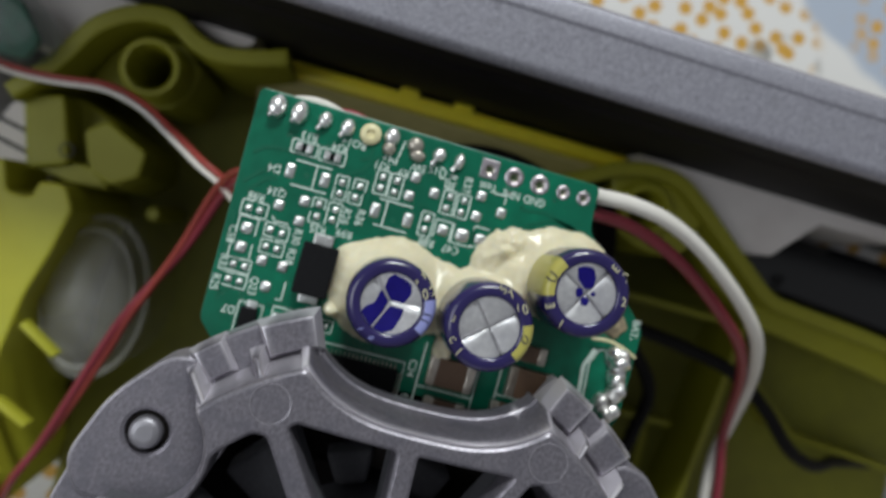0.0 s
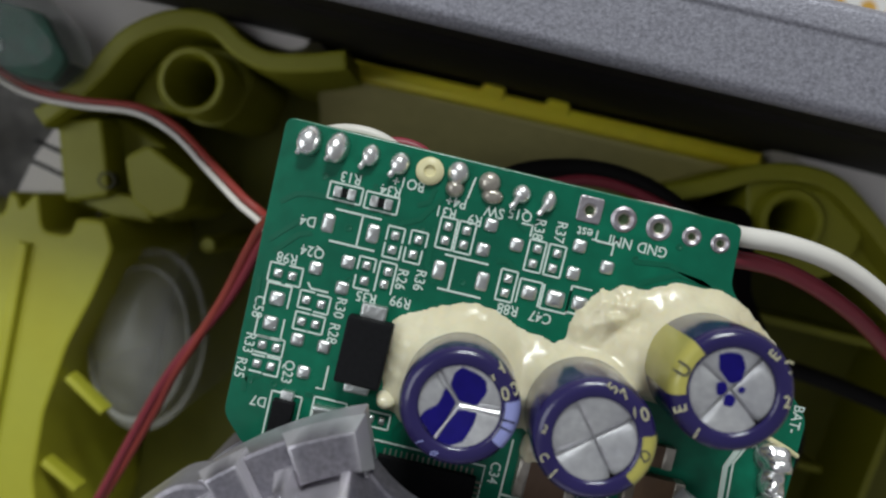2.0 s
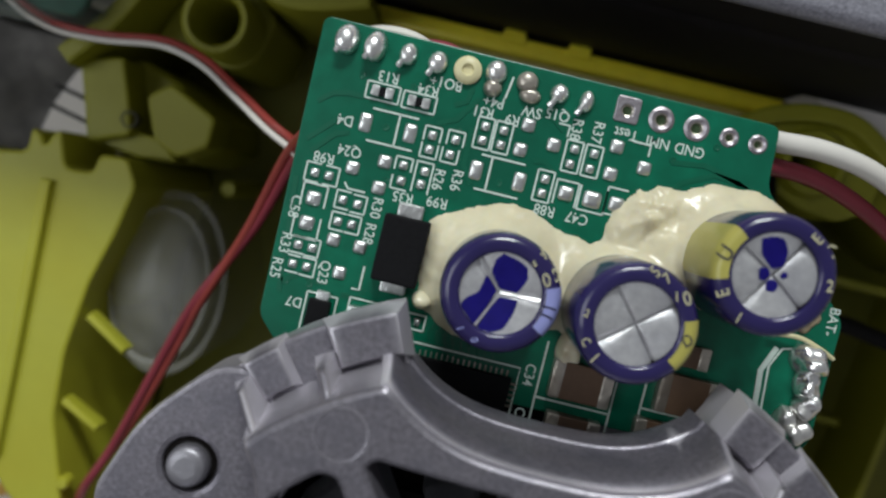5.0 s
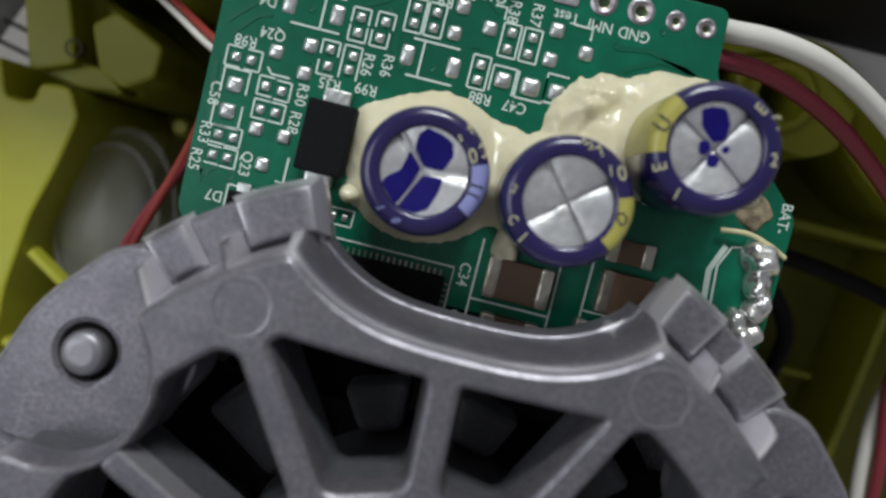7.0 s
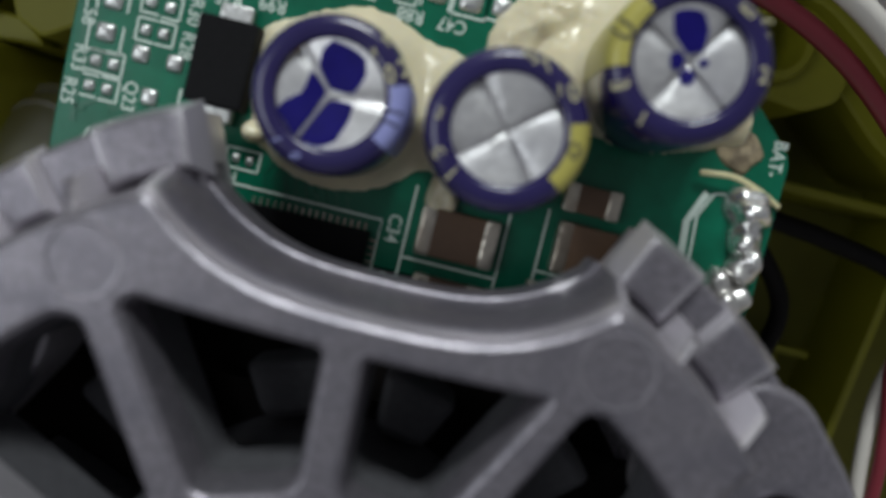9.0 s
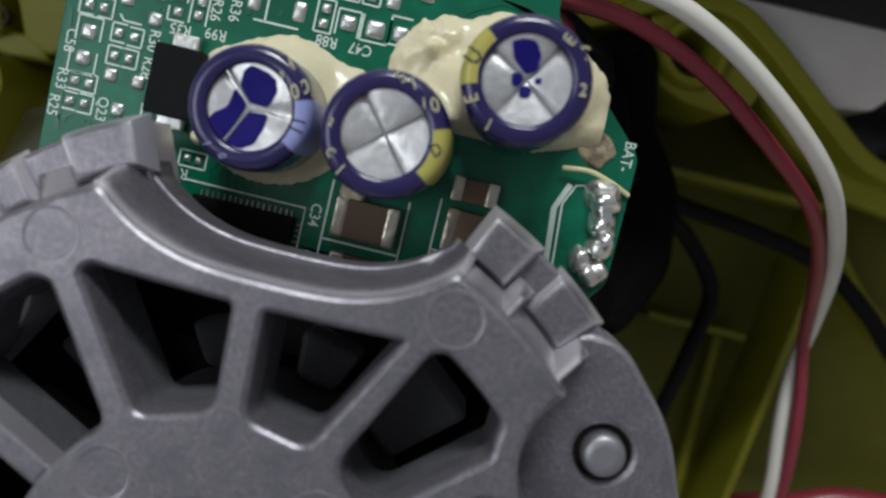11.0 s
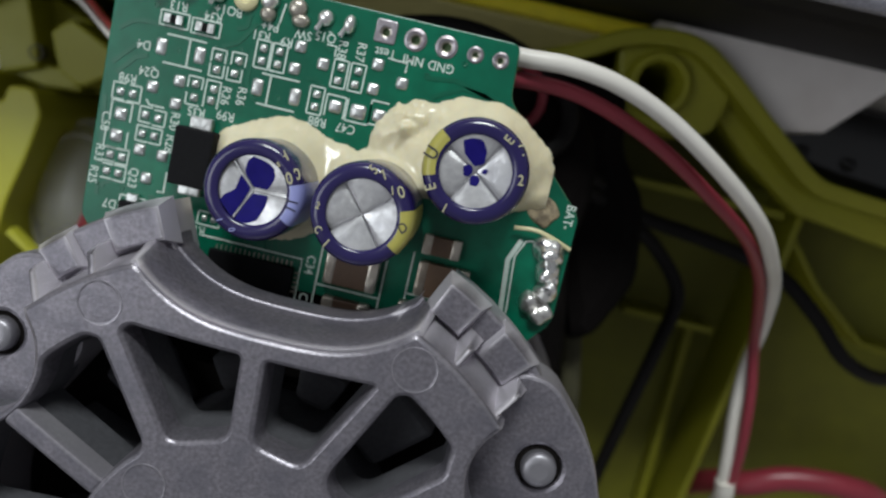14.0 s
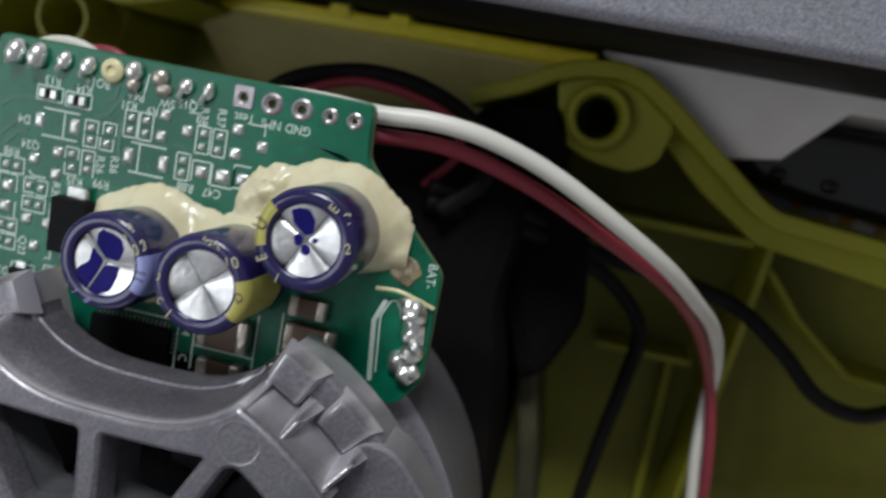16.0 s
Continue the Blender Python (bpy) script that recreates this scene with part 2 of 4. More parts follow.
DULLPAD = material("dull_tinned_pad", (0.4, 0.37, 0.4), 0.36, 0.75, 0.3, 1500, (0.25, 0.2, 0.22), 0.3, 1800, grime=0.6)
SHINE = material("shiny_solder", (0.93, 0.93, 0.91), 0.27, 0.92, 0.1, 1200, (0.5, 0.45, 0.38), 0.4, 900, grime=0.3)
FLUX = material("stained_solder", (0.5, 0.46, 0.4), 0.3, 0.7, 0.3, 1500, (0.12, 0.08, 0.05), 0.6, 900, grime=0.7)
BLACKCHIP = material("black_epoxy", (0.009, 0.009, 0.01), 0.6, 0.0, 0.3, 2500, bump=0.15, gloss=0.1)
CERAMIC = material("brown_ceramic", (0.12, 0.07, 0.042), 0.4, 0.0, 0.15, 1500, bump=0.1)
SLEEVE = material("dark_blue_sleeve", (0.016, 0.011, 0.078), 0.22, 0.0, 0.12, 500, (0.04, 0.03, 0.13), 0.03, 700, coat=0.5, grime=0.3)
STRIPE = material("yellow_sleeve_print", (0.42, 0.38, 0.09), 0.35, 0.0, 0.1, 900, coat=0.3)
PALE = material("pale_violet_print", (0.28, 0.3, 0.6), 0.35, 0.0, 0.1, 900, coat=0.3)
CANTOP = material("brushed_aluminium_top", (0.82, 0.81, 0.85), 0.33, 0.82, 0.3, 1500, (0.5, 0.5, 0.55), 0.16, 1500, grime=0.6)
MARKER = material("blue_marker_ink", (0.007, 0.004, 0.13), 0.5, 0.0, 0.3, 900, gloss=0.2)
GLUE = material("cream_hot_glue", (0.75, 0.69, 0.5), 0.23, 0.0, 0.15, 500, (0.6, 0.5, 0.29), 0.3, 700, grime=0.45, sss=0.35, coat=0.2)
NYLON = material("cream_nylon", (0.7, 0.64, 0.38), 0.35, 0.0, 0.1, 900, bump=0.1)
SHELL = material("yellow_green_plastic", (0.265, 0.26, 0.014), 0.5, 0.0, 0.08, 600, (0.21, 0.195, 0.018), 0.06, 2500, grime=0.35)
LEMON = material("bright_yellow_plastic", (0.4, 0.395, 0.03), 0.45, 0.0, 0.06, 500, (0.38, 0.33, 0.015), 0.05, 2500, grime=0.4)
# Paler than SHELL: light on the wall's upper edge is put into colour.
LITEDGE = material("lit_thin_yellow_edge", (0.82, 0.7, 0.04), 0.35, 0.0, 0.1, 500, (0.68, 0.56, 0.04), 0.05, 2500, grime=0.4, sss=0.3)
CLEAR = material("cloudy_clear_plastic", (0.6, 0.59, 0.56), 0.2, 0.0, 0.3, 300, (0.4, 0.39, 0.33), 0.5, 160, grime=0.6, alpha=0.3)
CUPRING = material("clear_moulding", (0.7, 0.69, 0.64), 0.2, 0.0, 0.2, 300, alpha=0.18)
FILM = material("greenish_clear_film", (0.3, 0.36, 0.32), 0.1, 0.0, 0.1, 300, bump=0.6, bump_scale=150, alpha=0.2)
# SHELL plastic darkened to carry the floor's shade, plus random stains.
SHADESHELL = material("shaded_yellow_green_plastic", (0.185, 0.185, 0.011), 0.55, 0.0, 0.15, 300, (0.1, 0.09, 0.012), 0.08, 2000, grime=0.6)
TANWALL = material("tan_yellow_plastic", (0.46, 0.41, 0.17), 0.6, 0.0, 0.15, 400, (0.34, 0.3, 0.13), 0.1, 1500, grime=0.5)
OLIVE = material("dull_olive_plastic", (0.05, 0.047, 0.022), 0.7, 0.0, 0.3, 500, bump=0.1)
GREYBAR = material("speckled_grey_paint", (0.295, 0.29, 0.335), 0.42, 0.35, 0.7, 2600, (0.27, 0.27, 0.3), 0.2, 3500, grime=0.35)
BLACKPLASTIC = material("black_plastic", (0.015, 0.013, 0.013), 0.65, 0.0, 0.3, 300, (0.024, 0.021, 0.019), 0.1, 400, grime=0.5, gloss=0.25)
GLOSSBLACK = material("glossy_black_plastic", (0.008, 0.008, 0.009), 0.12, 0.0, 0.2, 200, coat=0.4)
WHITEWIRE = material("white_insulation", (0.72, 0.69, 0.64), 0.35, 0.0, 0.06, 400, (0.6, 0.55, 0.48), 0.1, 600, grime=0.4)
REDWIRE = material("dark_red_insulation", (0.24, 0.03, 0.045), 0.35, 0.0, 0.1, 400, bump=0.1)
THINRED = material("brick_red_insulation", (0.3, 0.045, 0.035), 0.4, 0.0, 0.15, 600, (0.16, 0.02, 0.02), 0.1, grime=0.5)
BLACKWIRE = material("black_insulation", (0.008, 0.007, 0.007), 0.6, 0.0, 0.2, 400, bump=0.1, gloss=0.2)


def cloth_material():
    """White oilcloth printed with orange leaves and grey-blue patches."""
    m = bpy.data.materials.new("printed_tablecloth")
    m.use_nodes = True
    nt = m.node_tree
    b = nt.nodes["Principled BSDF"]
    b.inputs["Roughness"].default_value = 0.45
    geo = nt.nodes.new("ShaderNodeNewGeometry")

    def mix(a, colour, fac):
        n = nt.nodes.new("ShaderNodeMix")
        n.data_type = "RGBA"
        n.inputs["B"].default_value = (*colour, 1)
        if isinstance(a, tuple):
            n.inputs["A"].default_value = (*a, 1)
        else:
            nt.links.new(a, n.inputs["A"])
        nt.links.new(fac, n.inputs["Factor"])
        return n.outputs["Result"]

    def blobs(scale, low, high, kind="F1", rand=0.7):
        n = nt.nodes.new("ShaderNodeTexVoronoi")
        n.voronoi_dimensions = "2D"
        n.inputs["Scale"].default_value, n.inputs["Randomness"].default_value = scale, rand
        nt.links.new(geo.outputs["Position"], n.inputs["Vector"])
        r = nt.nodes.new("ShaderNodeMapRange")
        r.inputs["From Min"].default_value, r.inputs["From Max"].default_value = low, high
        r.inputs["To Min"].default_value, r.inputs["To Max"].default_value = 1.0, 0.0
        nt.links.new(n.outputs["Distance"], r.inputs["Value"])
        return r.outputs["Result"]

    def patch(scale, low, high):
        n = nt.nodes.new("ShaderNodeTexNoise")
        n.inputs["Scale"].default_value = scale
        nt.links.new(geo.outputs["Position"], n.inputs["Vector"])
        r = nt.nodes.new("ShaderNodeMapRange")
        r.inputs["From Min"].default_value, r.inputs["From Max"].default_value = low, high
        nt.links.new(n.outputs["Fac"], r.inputs["Value"])
        return r.outputs["Result"]

    def times(a, c):
        n = nt.nodes.new("ShaderNodeMath")
        n.operation = "MULTIPLY"
        nt.links.new(a, n.inputs[0])
        nt.links.new(c, n.inputs[1])
        return n.outputs[0]

    last = mix((0.74, 0.72, 0.7), (0.42, 0.47, 0.56), patch(22, 0.56, 0.6))
    last = mix(last, (0.6, 0.33, 0.05), times(blobs(200, 0.3, 0.36, rand=0.8), patch(16, 0.42, 0.46)))
    last = mix(last, (0.16, 0.15, 0.13), times(blobs(110, 0.3, 0.42, rand=1.0), patch(14, 0.585, 0.62)))
    nt.links.new(last, b.inputs["Base Color"])
    return m


CLOTH = cloth_material()
WHITECLOTH = material("white_cloth", (0.75, 0.7, 0.68), 0.7, 0.0, 0.05, 400, (0.55, 0.48, 0.45), 0.4, 500, grime=0.5)

# ---- table and the long bar behind the housing ----
bm = bmesh.new()
bmesh.ops.create_grid(bm, x_segments=60, y_segments=60, size=75)
for v in bm.verts:
    v.co.z = -DEEP - 0.04 + 0.04 * noise.noise(v.co * 0.12)
table = part("table_top", bm, CLOTH, None, "white tablecloth printed with orange leaves and grey patches", kind="structure")
table["category"] = "table"

bar = thing("grey_bar", 0, 2.2, -9, "long speckled grey metal bar with a black side", "bar")
section = rounded([(1.5, -1.0), (2.62, -1.0), (2.75, -9.0), (1.72, -9.0)], 0.08, 4)


def along_x(shape, x0, x1):
    bm = bmesh.new()
    ends = [[bm.verts.new((x, y, z)) for y, z in shape] for x in (x0, x1)]
    n = len(shape)
    for k in range(n):
        bm.faces.new((ends[0][k], ends[0][(k + 1) % n], ends[1][(k + 1) % n], ends[1][k]))
    bm.faces.new(ends[0][::-1])
    bm.faces.new(ends[1])
    return bm


part("black_side", along_x(rounded([(1.53, -1.22), (2.6, -1.22), (2.7, -9.0), (1.76, -9.0), (1.7, -5.2), (1.62, -5.0), (1.6, -2.6), (1.66, -2.45)], 0.05, 2), -30, 32), BLACKPLASTIC, bar, "black plastic side with a moulded groove")
part("grey_top", along_x(rounded([(1.5, -1.22), (2.62, -1.22), (2.64, -1.08), (2.56, -0.97), (2.3, -0.95), (2.26, -0.98), (1.6, -0.99), (1.5, -1.08)], 0.05, 3), -30, 32), GREYBAR, bar, "speckled grey metallic top")

for shape, top, text in (([(-9.5, 0.9), (-7.6, 0.5), (-6.95, 0.45), (-6.6, 1.05), (-6.0, 1.58), (-5.0, 1.56), (-4.6, 1.42), (-4.1, 1.4), (-3.9, 1.5), (-3.85, 1.72), (-9.5, 1.72)], -4.9, "white cloth bunched up behind the round boss of the housing"),
                         ([(3.45, 1.7), (4.0, 1.46), (4.9, 0.87), (5.6, 0.37), (6.4, 0.5), (7.2, 1.35), (9.0, 1.4), (9.0, 1.74), (3.5, 1.74)], -5.1, "white cloth bunched up between the bar and the housing rim")):
    fold = part("cloth_fold", plate(rounded(shape, 0.05, 3), -9.0, top, 0.03), WHITECLOTH, None, text)
    tagged(fold, category="cloth")

LEAFCLOTH = material("grey_leaf_cloth", (0.17, 0.16, 0.15), 0.8, 0.0, 0.75, 260, (0.03, 0.03, 0.03), 0.5, 2500, grime=0.8)
bm = bmesh.new()
bmesh.ops.create_grid(bm, x_segments=40, y_segments=30, size=1)
for v in bm.verts:
    x, y = -10.6 + 3.2 * v.co.x, -0.6 + 1.9 * v.co.y
    v.co = Vector((x, y, -8.4 + 0.35 * noise.noise((x * 0.9, y * 0.9, 0)) - 0.5 * max(abs(v.co.x), abs(v.co.y)) ** 8))
scarf = part("grey_cloth", bm, LEAFCLOTH, None, "dark grey cloth with a leaf pattern lying on the table", 180)
scarf.modifiers.new("thick", "SOLIDIFY").thickness = 0.001
tagged(scarf, category="cloth")

paper = thing("paper_sheet", -7.7, -1.2, -9, "white printed paper with thin dark lines under the housing", "paper")
part("sheet", plate(rounded([(-8.5, -2.0), (-7.0, -2.0), (-6.95, -0.55), (-7.3, -0.4), (-8.0, -0.5), (-8.3, -1.2)], 0.08, 3), -9.0, -6.2, 0.02), WHITECLOTH, paper)
for k in range(2):
    part("printed_line", ribbon([(-8.3, -0.85 - 0.35 * k), (-7.6, -1.0 - 0.35 * k), (-7.0, -1.2 - 0.35 * k)], 0.07, -6.21, -6.19), BLACKPLASTIC, paper)

# ---- tool housing half ----
housing = thing("tool_housing", 2, -3, -9, "opened yellow-green plastic half shell of a garden tool", "tool housing")
ground_line = [(-7.3, -0.4), (-6.7, 0.3), (-6.3, 1.0), (-5.7, 1.42), (-5.0, 1.48), (-4.6, 1.35), (3.3, 1.35), (4.1, 1.25), (5.1, 0.55), (6.3, -0.35), (7.5, -0.45), (12, -0.9), (13, -14), (-5.6, -14), (-6.0, -8.0), (-6.1, -3.0), (-6.4, -1.6)]
part("floor_pan", plate(ground_line, -9.0, -8.0), SHADESHELL, housing)
part("back_wall", along_x(rounded([(1.3, -6.05), (1.62, -6.05), (1.66, -9.0), (0.0, -9.0), (0.0, -8.2)], 0.03, 2), -3.9, 3.44), TANWALL, housing, "tan sloping inner wall of the shell")
part("wall_edge", plate([(-3.9, 1.3), (3.4, 1.36), (3.38, 1.66), (-4.0, 1.62)], -6.1, -5.75, 0.1), LITEDGE, housing, "thin yellow upper edge of the wall, coloured as if lit")
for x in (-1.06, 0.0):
    part("catch", plate(rounded([(x - 0.22, 1.5), (x + 0.22, 1.5), (x + 0.2, 1.72), (x - 0.14, 1.72)], 0.05), -6.6, -5.72, 0.03), LITEDGE, housing)
rim_right = flow([(1.6, 0.55, 0), (2.3, 0.85, 0), (2.9, 1.18, 0), (3.5, 1.32, 0), (4.05, 1.28, 0), (4.6, 0.95, 0), (5.1, 0.56, 0), (5.7, 0.1, 0), (6.3, -0.32, 0), (6.9, -0.42, 0), (8.5, -0.55, 0), (12, -0.95, 0)], 5)
part("rim_wall", ribbon([p.xy for p in rim_right], 0.26, -9.0, -4.5, 0.05), SHELL, housing)
part("outer_flange", plate([p.xy + Vector((0.0, 0.0)) for p in rim_right[22:]] + [(12, -1.6), (7.2, -0.95), (6.4, -0.85), (5.4, -0.2), (4.7, 0.4)], -5.6, -5.2, 0.05), SHELL, housing)


def screw_boss(x, y, z, r, hole, tall):
    prof = [(r + 0.05, z - tall), (r, z - 0.06), (r - 0.05, z), (hole + 0.04, z), (hole, z - 0.05), (hole, z - tall + 0.3), (0, z - tall + 0.3)]
    return lathe(prof, x, y, 36)


part("screw_boss", screw_boss(3.58, 0.62, -4.5, 0.5, 0.33, 4.4), SHELL, housing, "hollow round screw boss")
part("boss_web", plate(rounded([(2.85, 1.1), (3.45, 1.22), (4.05, 1.18), (4.75, 0.7), (4.6, 0.1), (4.2, -0.12), (3.6, -0.06), (3.1, 0.15), (2.95, 0.7)], 0.12), -9.0, -4.72, 0.06, [[(3.58 + 0.46 * math.cos(radians(12 * k)), 0.62 + 0.46 * math.sin(radians(12 * k))) for k in range(30)]]), SHELL, housing)
part("screw_boss", screw_boss(-5.38, 0.6, -4.6, 0.52, 0.37, 4.3), SHELL, housing, "hollow round screw boss")
rim_left = flow([(-7.4, -0.45, 0), (-7.0, 0.0, 0), (-6.7, 0.42, 0), (-6.35, 1.0, 0), (-5.8, 1.38, 0), (-5.2, 1.46, 0), (-4.75, 1.22, 0), (-4.3, 1.12, 0), (-3.7, 1.24, 0), (-3.2, 1.4, 0)], 5)
part("rim_wall", ribbon([p.xy for p in rim_left], 0.3, -9.0, -4.45, 0.06), SHELL, housing)
part("boss_web", plate(rounded([(-6.6, 0.1), (-6.3, 0.85), (-5.75, 1.25), (-5.1, 1.3), (-4.7, 0.9), (-4.9, 0.2), (-5.6, 0.1)], 0.15), -9.0, -5.5, 0.08, [[(-5.38 + 0.49 * math.cos(radians(12 * k)), 0.6 + 0.49 * math.sin(radians(12 * k))) for k in range(30)]]), SHELL, housing)
part("corner_bracket", plate(rounded([(-7.5, -0.45), (-7.2, -0.3), (-6.6, -0.15), (-5.95, -0.4), (-5.3, -0.75), (-5.2, -1.25), (-5.6, -1.6), (-6.2, -1.66), (-6.95, -1.6), (-7.15, -1.0), (-7.45, -0.75)], 0.1), -9.0, -5.5, 0.08), SHELL, housing, "yellow-green bracket at the corner of the shell")
part("bracket_block", plate(rounded([(-7.3, -0.42), (-6.65, -0.22), (-6.42, -0.9), (-6.3, -1.35), (-6.95, -1.6)], 0.1), -5.6, -4.8, 0.06), SHELL, housing)
part("bracket_block", plate(rounded([(-6.2, -0.72), (-5.87, -0.44), (-5.1, -0.8), (-5.12, -1.25), (-5.55, -1.52), (-5.95, -1.35)], 0.1), -5.6, -4.78, 0.06), SHELL, housing)
part("bracket_ledge", plate(rounded([(-6.5, -1.25), (-5.9, -1.3), (-5.6, -1.6), (-6.2, -1.66), (-6.9, -1.6)], 0.08), -5.6, -5.0, 0.05), SHELL, housing)
part("pin_hole", lathe([(0.13, -4.98), (0.13, -4.79), (0.1, -4.79), (0.09, -4.97), (0, -4.975)], -6.38, -1.12, 18), OLIVE, housing)
part("stub", lathe([(0.16, -8.0), (0.14, -5.9), (0.1, -5.85), (0, -5.85)], -5.0, -1.85, 16), SHELL, housing)
# ribs in the deep half
part("rib", box(4.45, 6.2, -3.42, -3.3, -8.0, -6.9, 0.03), SHELL, housing)
part("rib", ribbon([(6.95, -0.5), (6.75, -2.6), (6.4, -5.6), (6.0, -9.0)], 0.14, -8.0, -6.3, 0.04), SHELL, housing)
part("rib", ribbon([(7.0, -1.3), (7.7, -2.1), (8.75, -2.9), (11.5, -3.1)], 0.12, -8.0, -6.6, 0.04), SHELL, housing)
part("rib", box(5.85, 6.0, -9.5, -3.5, -8.0, -7.5, 0.03), SHELL, housing)
part("rib", box(3.2, 6.6, -1.0, -0.86, -8.0, -6.2, 0.03), SHELL, housing)

# ---- bright cover panel of the other half ----
cover = thing("housing_cover", -7.4, -4.5, -9, "bright yellow plastic cover panel with small prongs", "tool cover")
panel_line = [(-11, -2.3), (-8.8, -2.12), (-7.6, -1.92), (-7.6, -1.56), (-7.42, -1.6), (-7.36, -1.78), (-7.26, -1.56), (-7.14, -1.5), (-6.98, -2.02), (-6.58, -2.0), (-6.56, -1.72), (-6.12, -1.66), (-5.9, -2.05), (-6.05, -2.8), (-6.28, -3.6), (-6.42, -4.7), (-6.38, -5.7), (-6.0, -6.9), (-6.1, -7.6), (-6.85, -7.03), (-8.0, -5.75), (-9.0, -4.9), (-11, -3.6)]
part("panel", plate(rounded(panel_line, 0.12, 3), -9.0, -4.42, 0.06), LEMON, cover)
part("ridge", ribbon([(-7.18, -2.25), (-7.15, -3.6), (-7.13, -5.0), (-7.12, -6.5)], 0.16, -4.5, -4.3, 0.05), LEMON, cover)
for (x, y), (u, v) in (((-6.25, -4.1), (-5.6, -4.5)), ((-6.35, -5.45), (-5.75, -5.75))):
    part("prong", ribbon([(x, y), (u, v)], 0.13, -4.75, -4.5, 0.05), LEMON, cover)
part("peg", lathe([(0.1, -4.5), (0.1, -4.32), (0.07, -4.28), (0, -4.28)], -6.0, -6.6, 12), LEMON, cover)

# clear plastic cup beside the cover
bm = lathe([(1.05, -8.0), (1.04, -6.4), (0.98, -5.6), (0.85, -5.25), (0.6, -5.1), (0.0, -5.05)], 0, 0, 40)
for v in bm.verts:
    v.co = Vector((-5.55 + v.co.x * 0.92, -3.55 + v.co.y * 1.45 - 0.1 * v.co.x, v.co.z))
clear_cup = thing("clear_cup", -5.55, -3.55, -8, "cloudy clear plastic cup standing in the yellow housing", "plastic cup")
part("cup_wall", bm, CLEAR, clear_cup, smooth=180)
for r, z, thick in ((1.0, -5.6, 0.05), (0.84, -5.22, 0.03)):
    bm = lathe([(r + thick * math.cos(k * math.pi / 4), z + thick * math.sin(k * math.pi / 4)) for k in range(8)], 0, 0, 40, closed=True)
    for v in bm.verts:
        v.co = Vector((-5.55 + v.co.x * 0.92, -3.55 + v.co.y * 1.45 - 0.1 * v.co.x, v.co.z))
    part("cup_ring", bm, CUPRING, clear_cup, "raised clear moulding ring", 180)

# ---- black mount under the board, motor ----
mount = thing("motor_mount", 0, -3, -8, "matt black plastic motor mount inside the housing", "motor mount")
part("base", plate(rounded([(-3.0, -0.1), (-0.5, 0.1), (1.3, 0.25), (2.0, 0.3), (2.7, -0.4), (2.9, -1.2), (2.75, -2.2), (3.0, -3.3), (3.2, -5), (3.2, -6), (-3.0, -6), (-3.1, -1.2)], 0.35, 5), -8.0, -3.2, 0.3), BLACKANDSHADE, mount)
part("shoulder", plate(rounded([(1.2, -0.3), (1.9, 0.5), (3.0, 0.72), (3.22, 0.1), (3.3, -0.5), (3.85, -1.2), (4.05, -2.5), (3.6, -3.5), (3.2, -3.7), (2.6, -2.2), (1.6, -1.0)], 0.3, 5), -8.0, -4.3, 0.35), BLACKANDSHADE, mount)
part("guide_rib", ribbon([(2.95, -2.0), (3.25, -3.2), (3.55, -4.6), (3.85, -6.4)], 0.34, -8.0, -5.0, 0.1), OLIVE, mount, "dull olive plastic guide rib")

MX, MY = -0.2, -5.24
motor = thing("electric_motor", MX, MY, -2.2, "electric motor with a grey die-cast spoked end bell", "motor")
part("body", lathe([(0, -2.2), (3.35, -2.2), (3.4, -2.1), (3.4, -0.36), (3.3, -0.28), (3.0, -0.16), (0, -0.16)], MX, MY, 96), ZINC, motor, "plain grey motor body")


def polar(r, a):
    return (MX + r * math.cos(radians(a)), MY + r * math.sin(radians(a)))


def cut_out(x):
    """The edge of the cut-out for the capacitors, from the motor's axis."""
    return 2.355 + 0.41 * (abs(x - 0.02) / 1.28) ** 3


def face_radius(a):
    """The outline of the end bell's face, with the cut-out for the capacitors and pockets round the screws."""
    r = 3.0
    c, s = math.cos(radians(a)), math.sin(radians(a))
    if 60 < a < 120:
        low, high = 2.0, 3.4
        for _ in range(40):
            q = (low + high) / 2
            low, high = (q, high) if q * s < cut_out(q * c) else (low, q)
        r = min(r, low)
    for ang in (31.4, 148.5, 211.5, 328.6):
        px, py = 3.08 * math.cos(radians(ang)), 3.08 * math.sin(radians(ang))
        dot = px * c + py * s
        disc = dot * dot - (px * px + py * py - 0.66 ** 2)
        if disc > 0 and dot > 0:
            r = min(r, dot - math.sqrt(disc))
    return r


def spoke_edge(ang, side, r):
    """A point on the edge of a spoke."""
    x, y = polar(r, ang)
    n = radians(ang + 90)
    return (x + side * 0.115 * math.cos(n), y + side * 0.115 * math.sin(n))


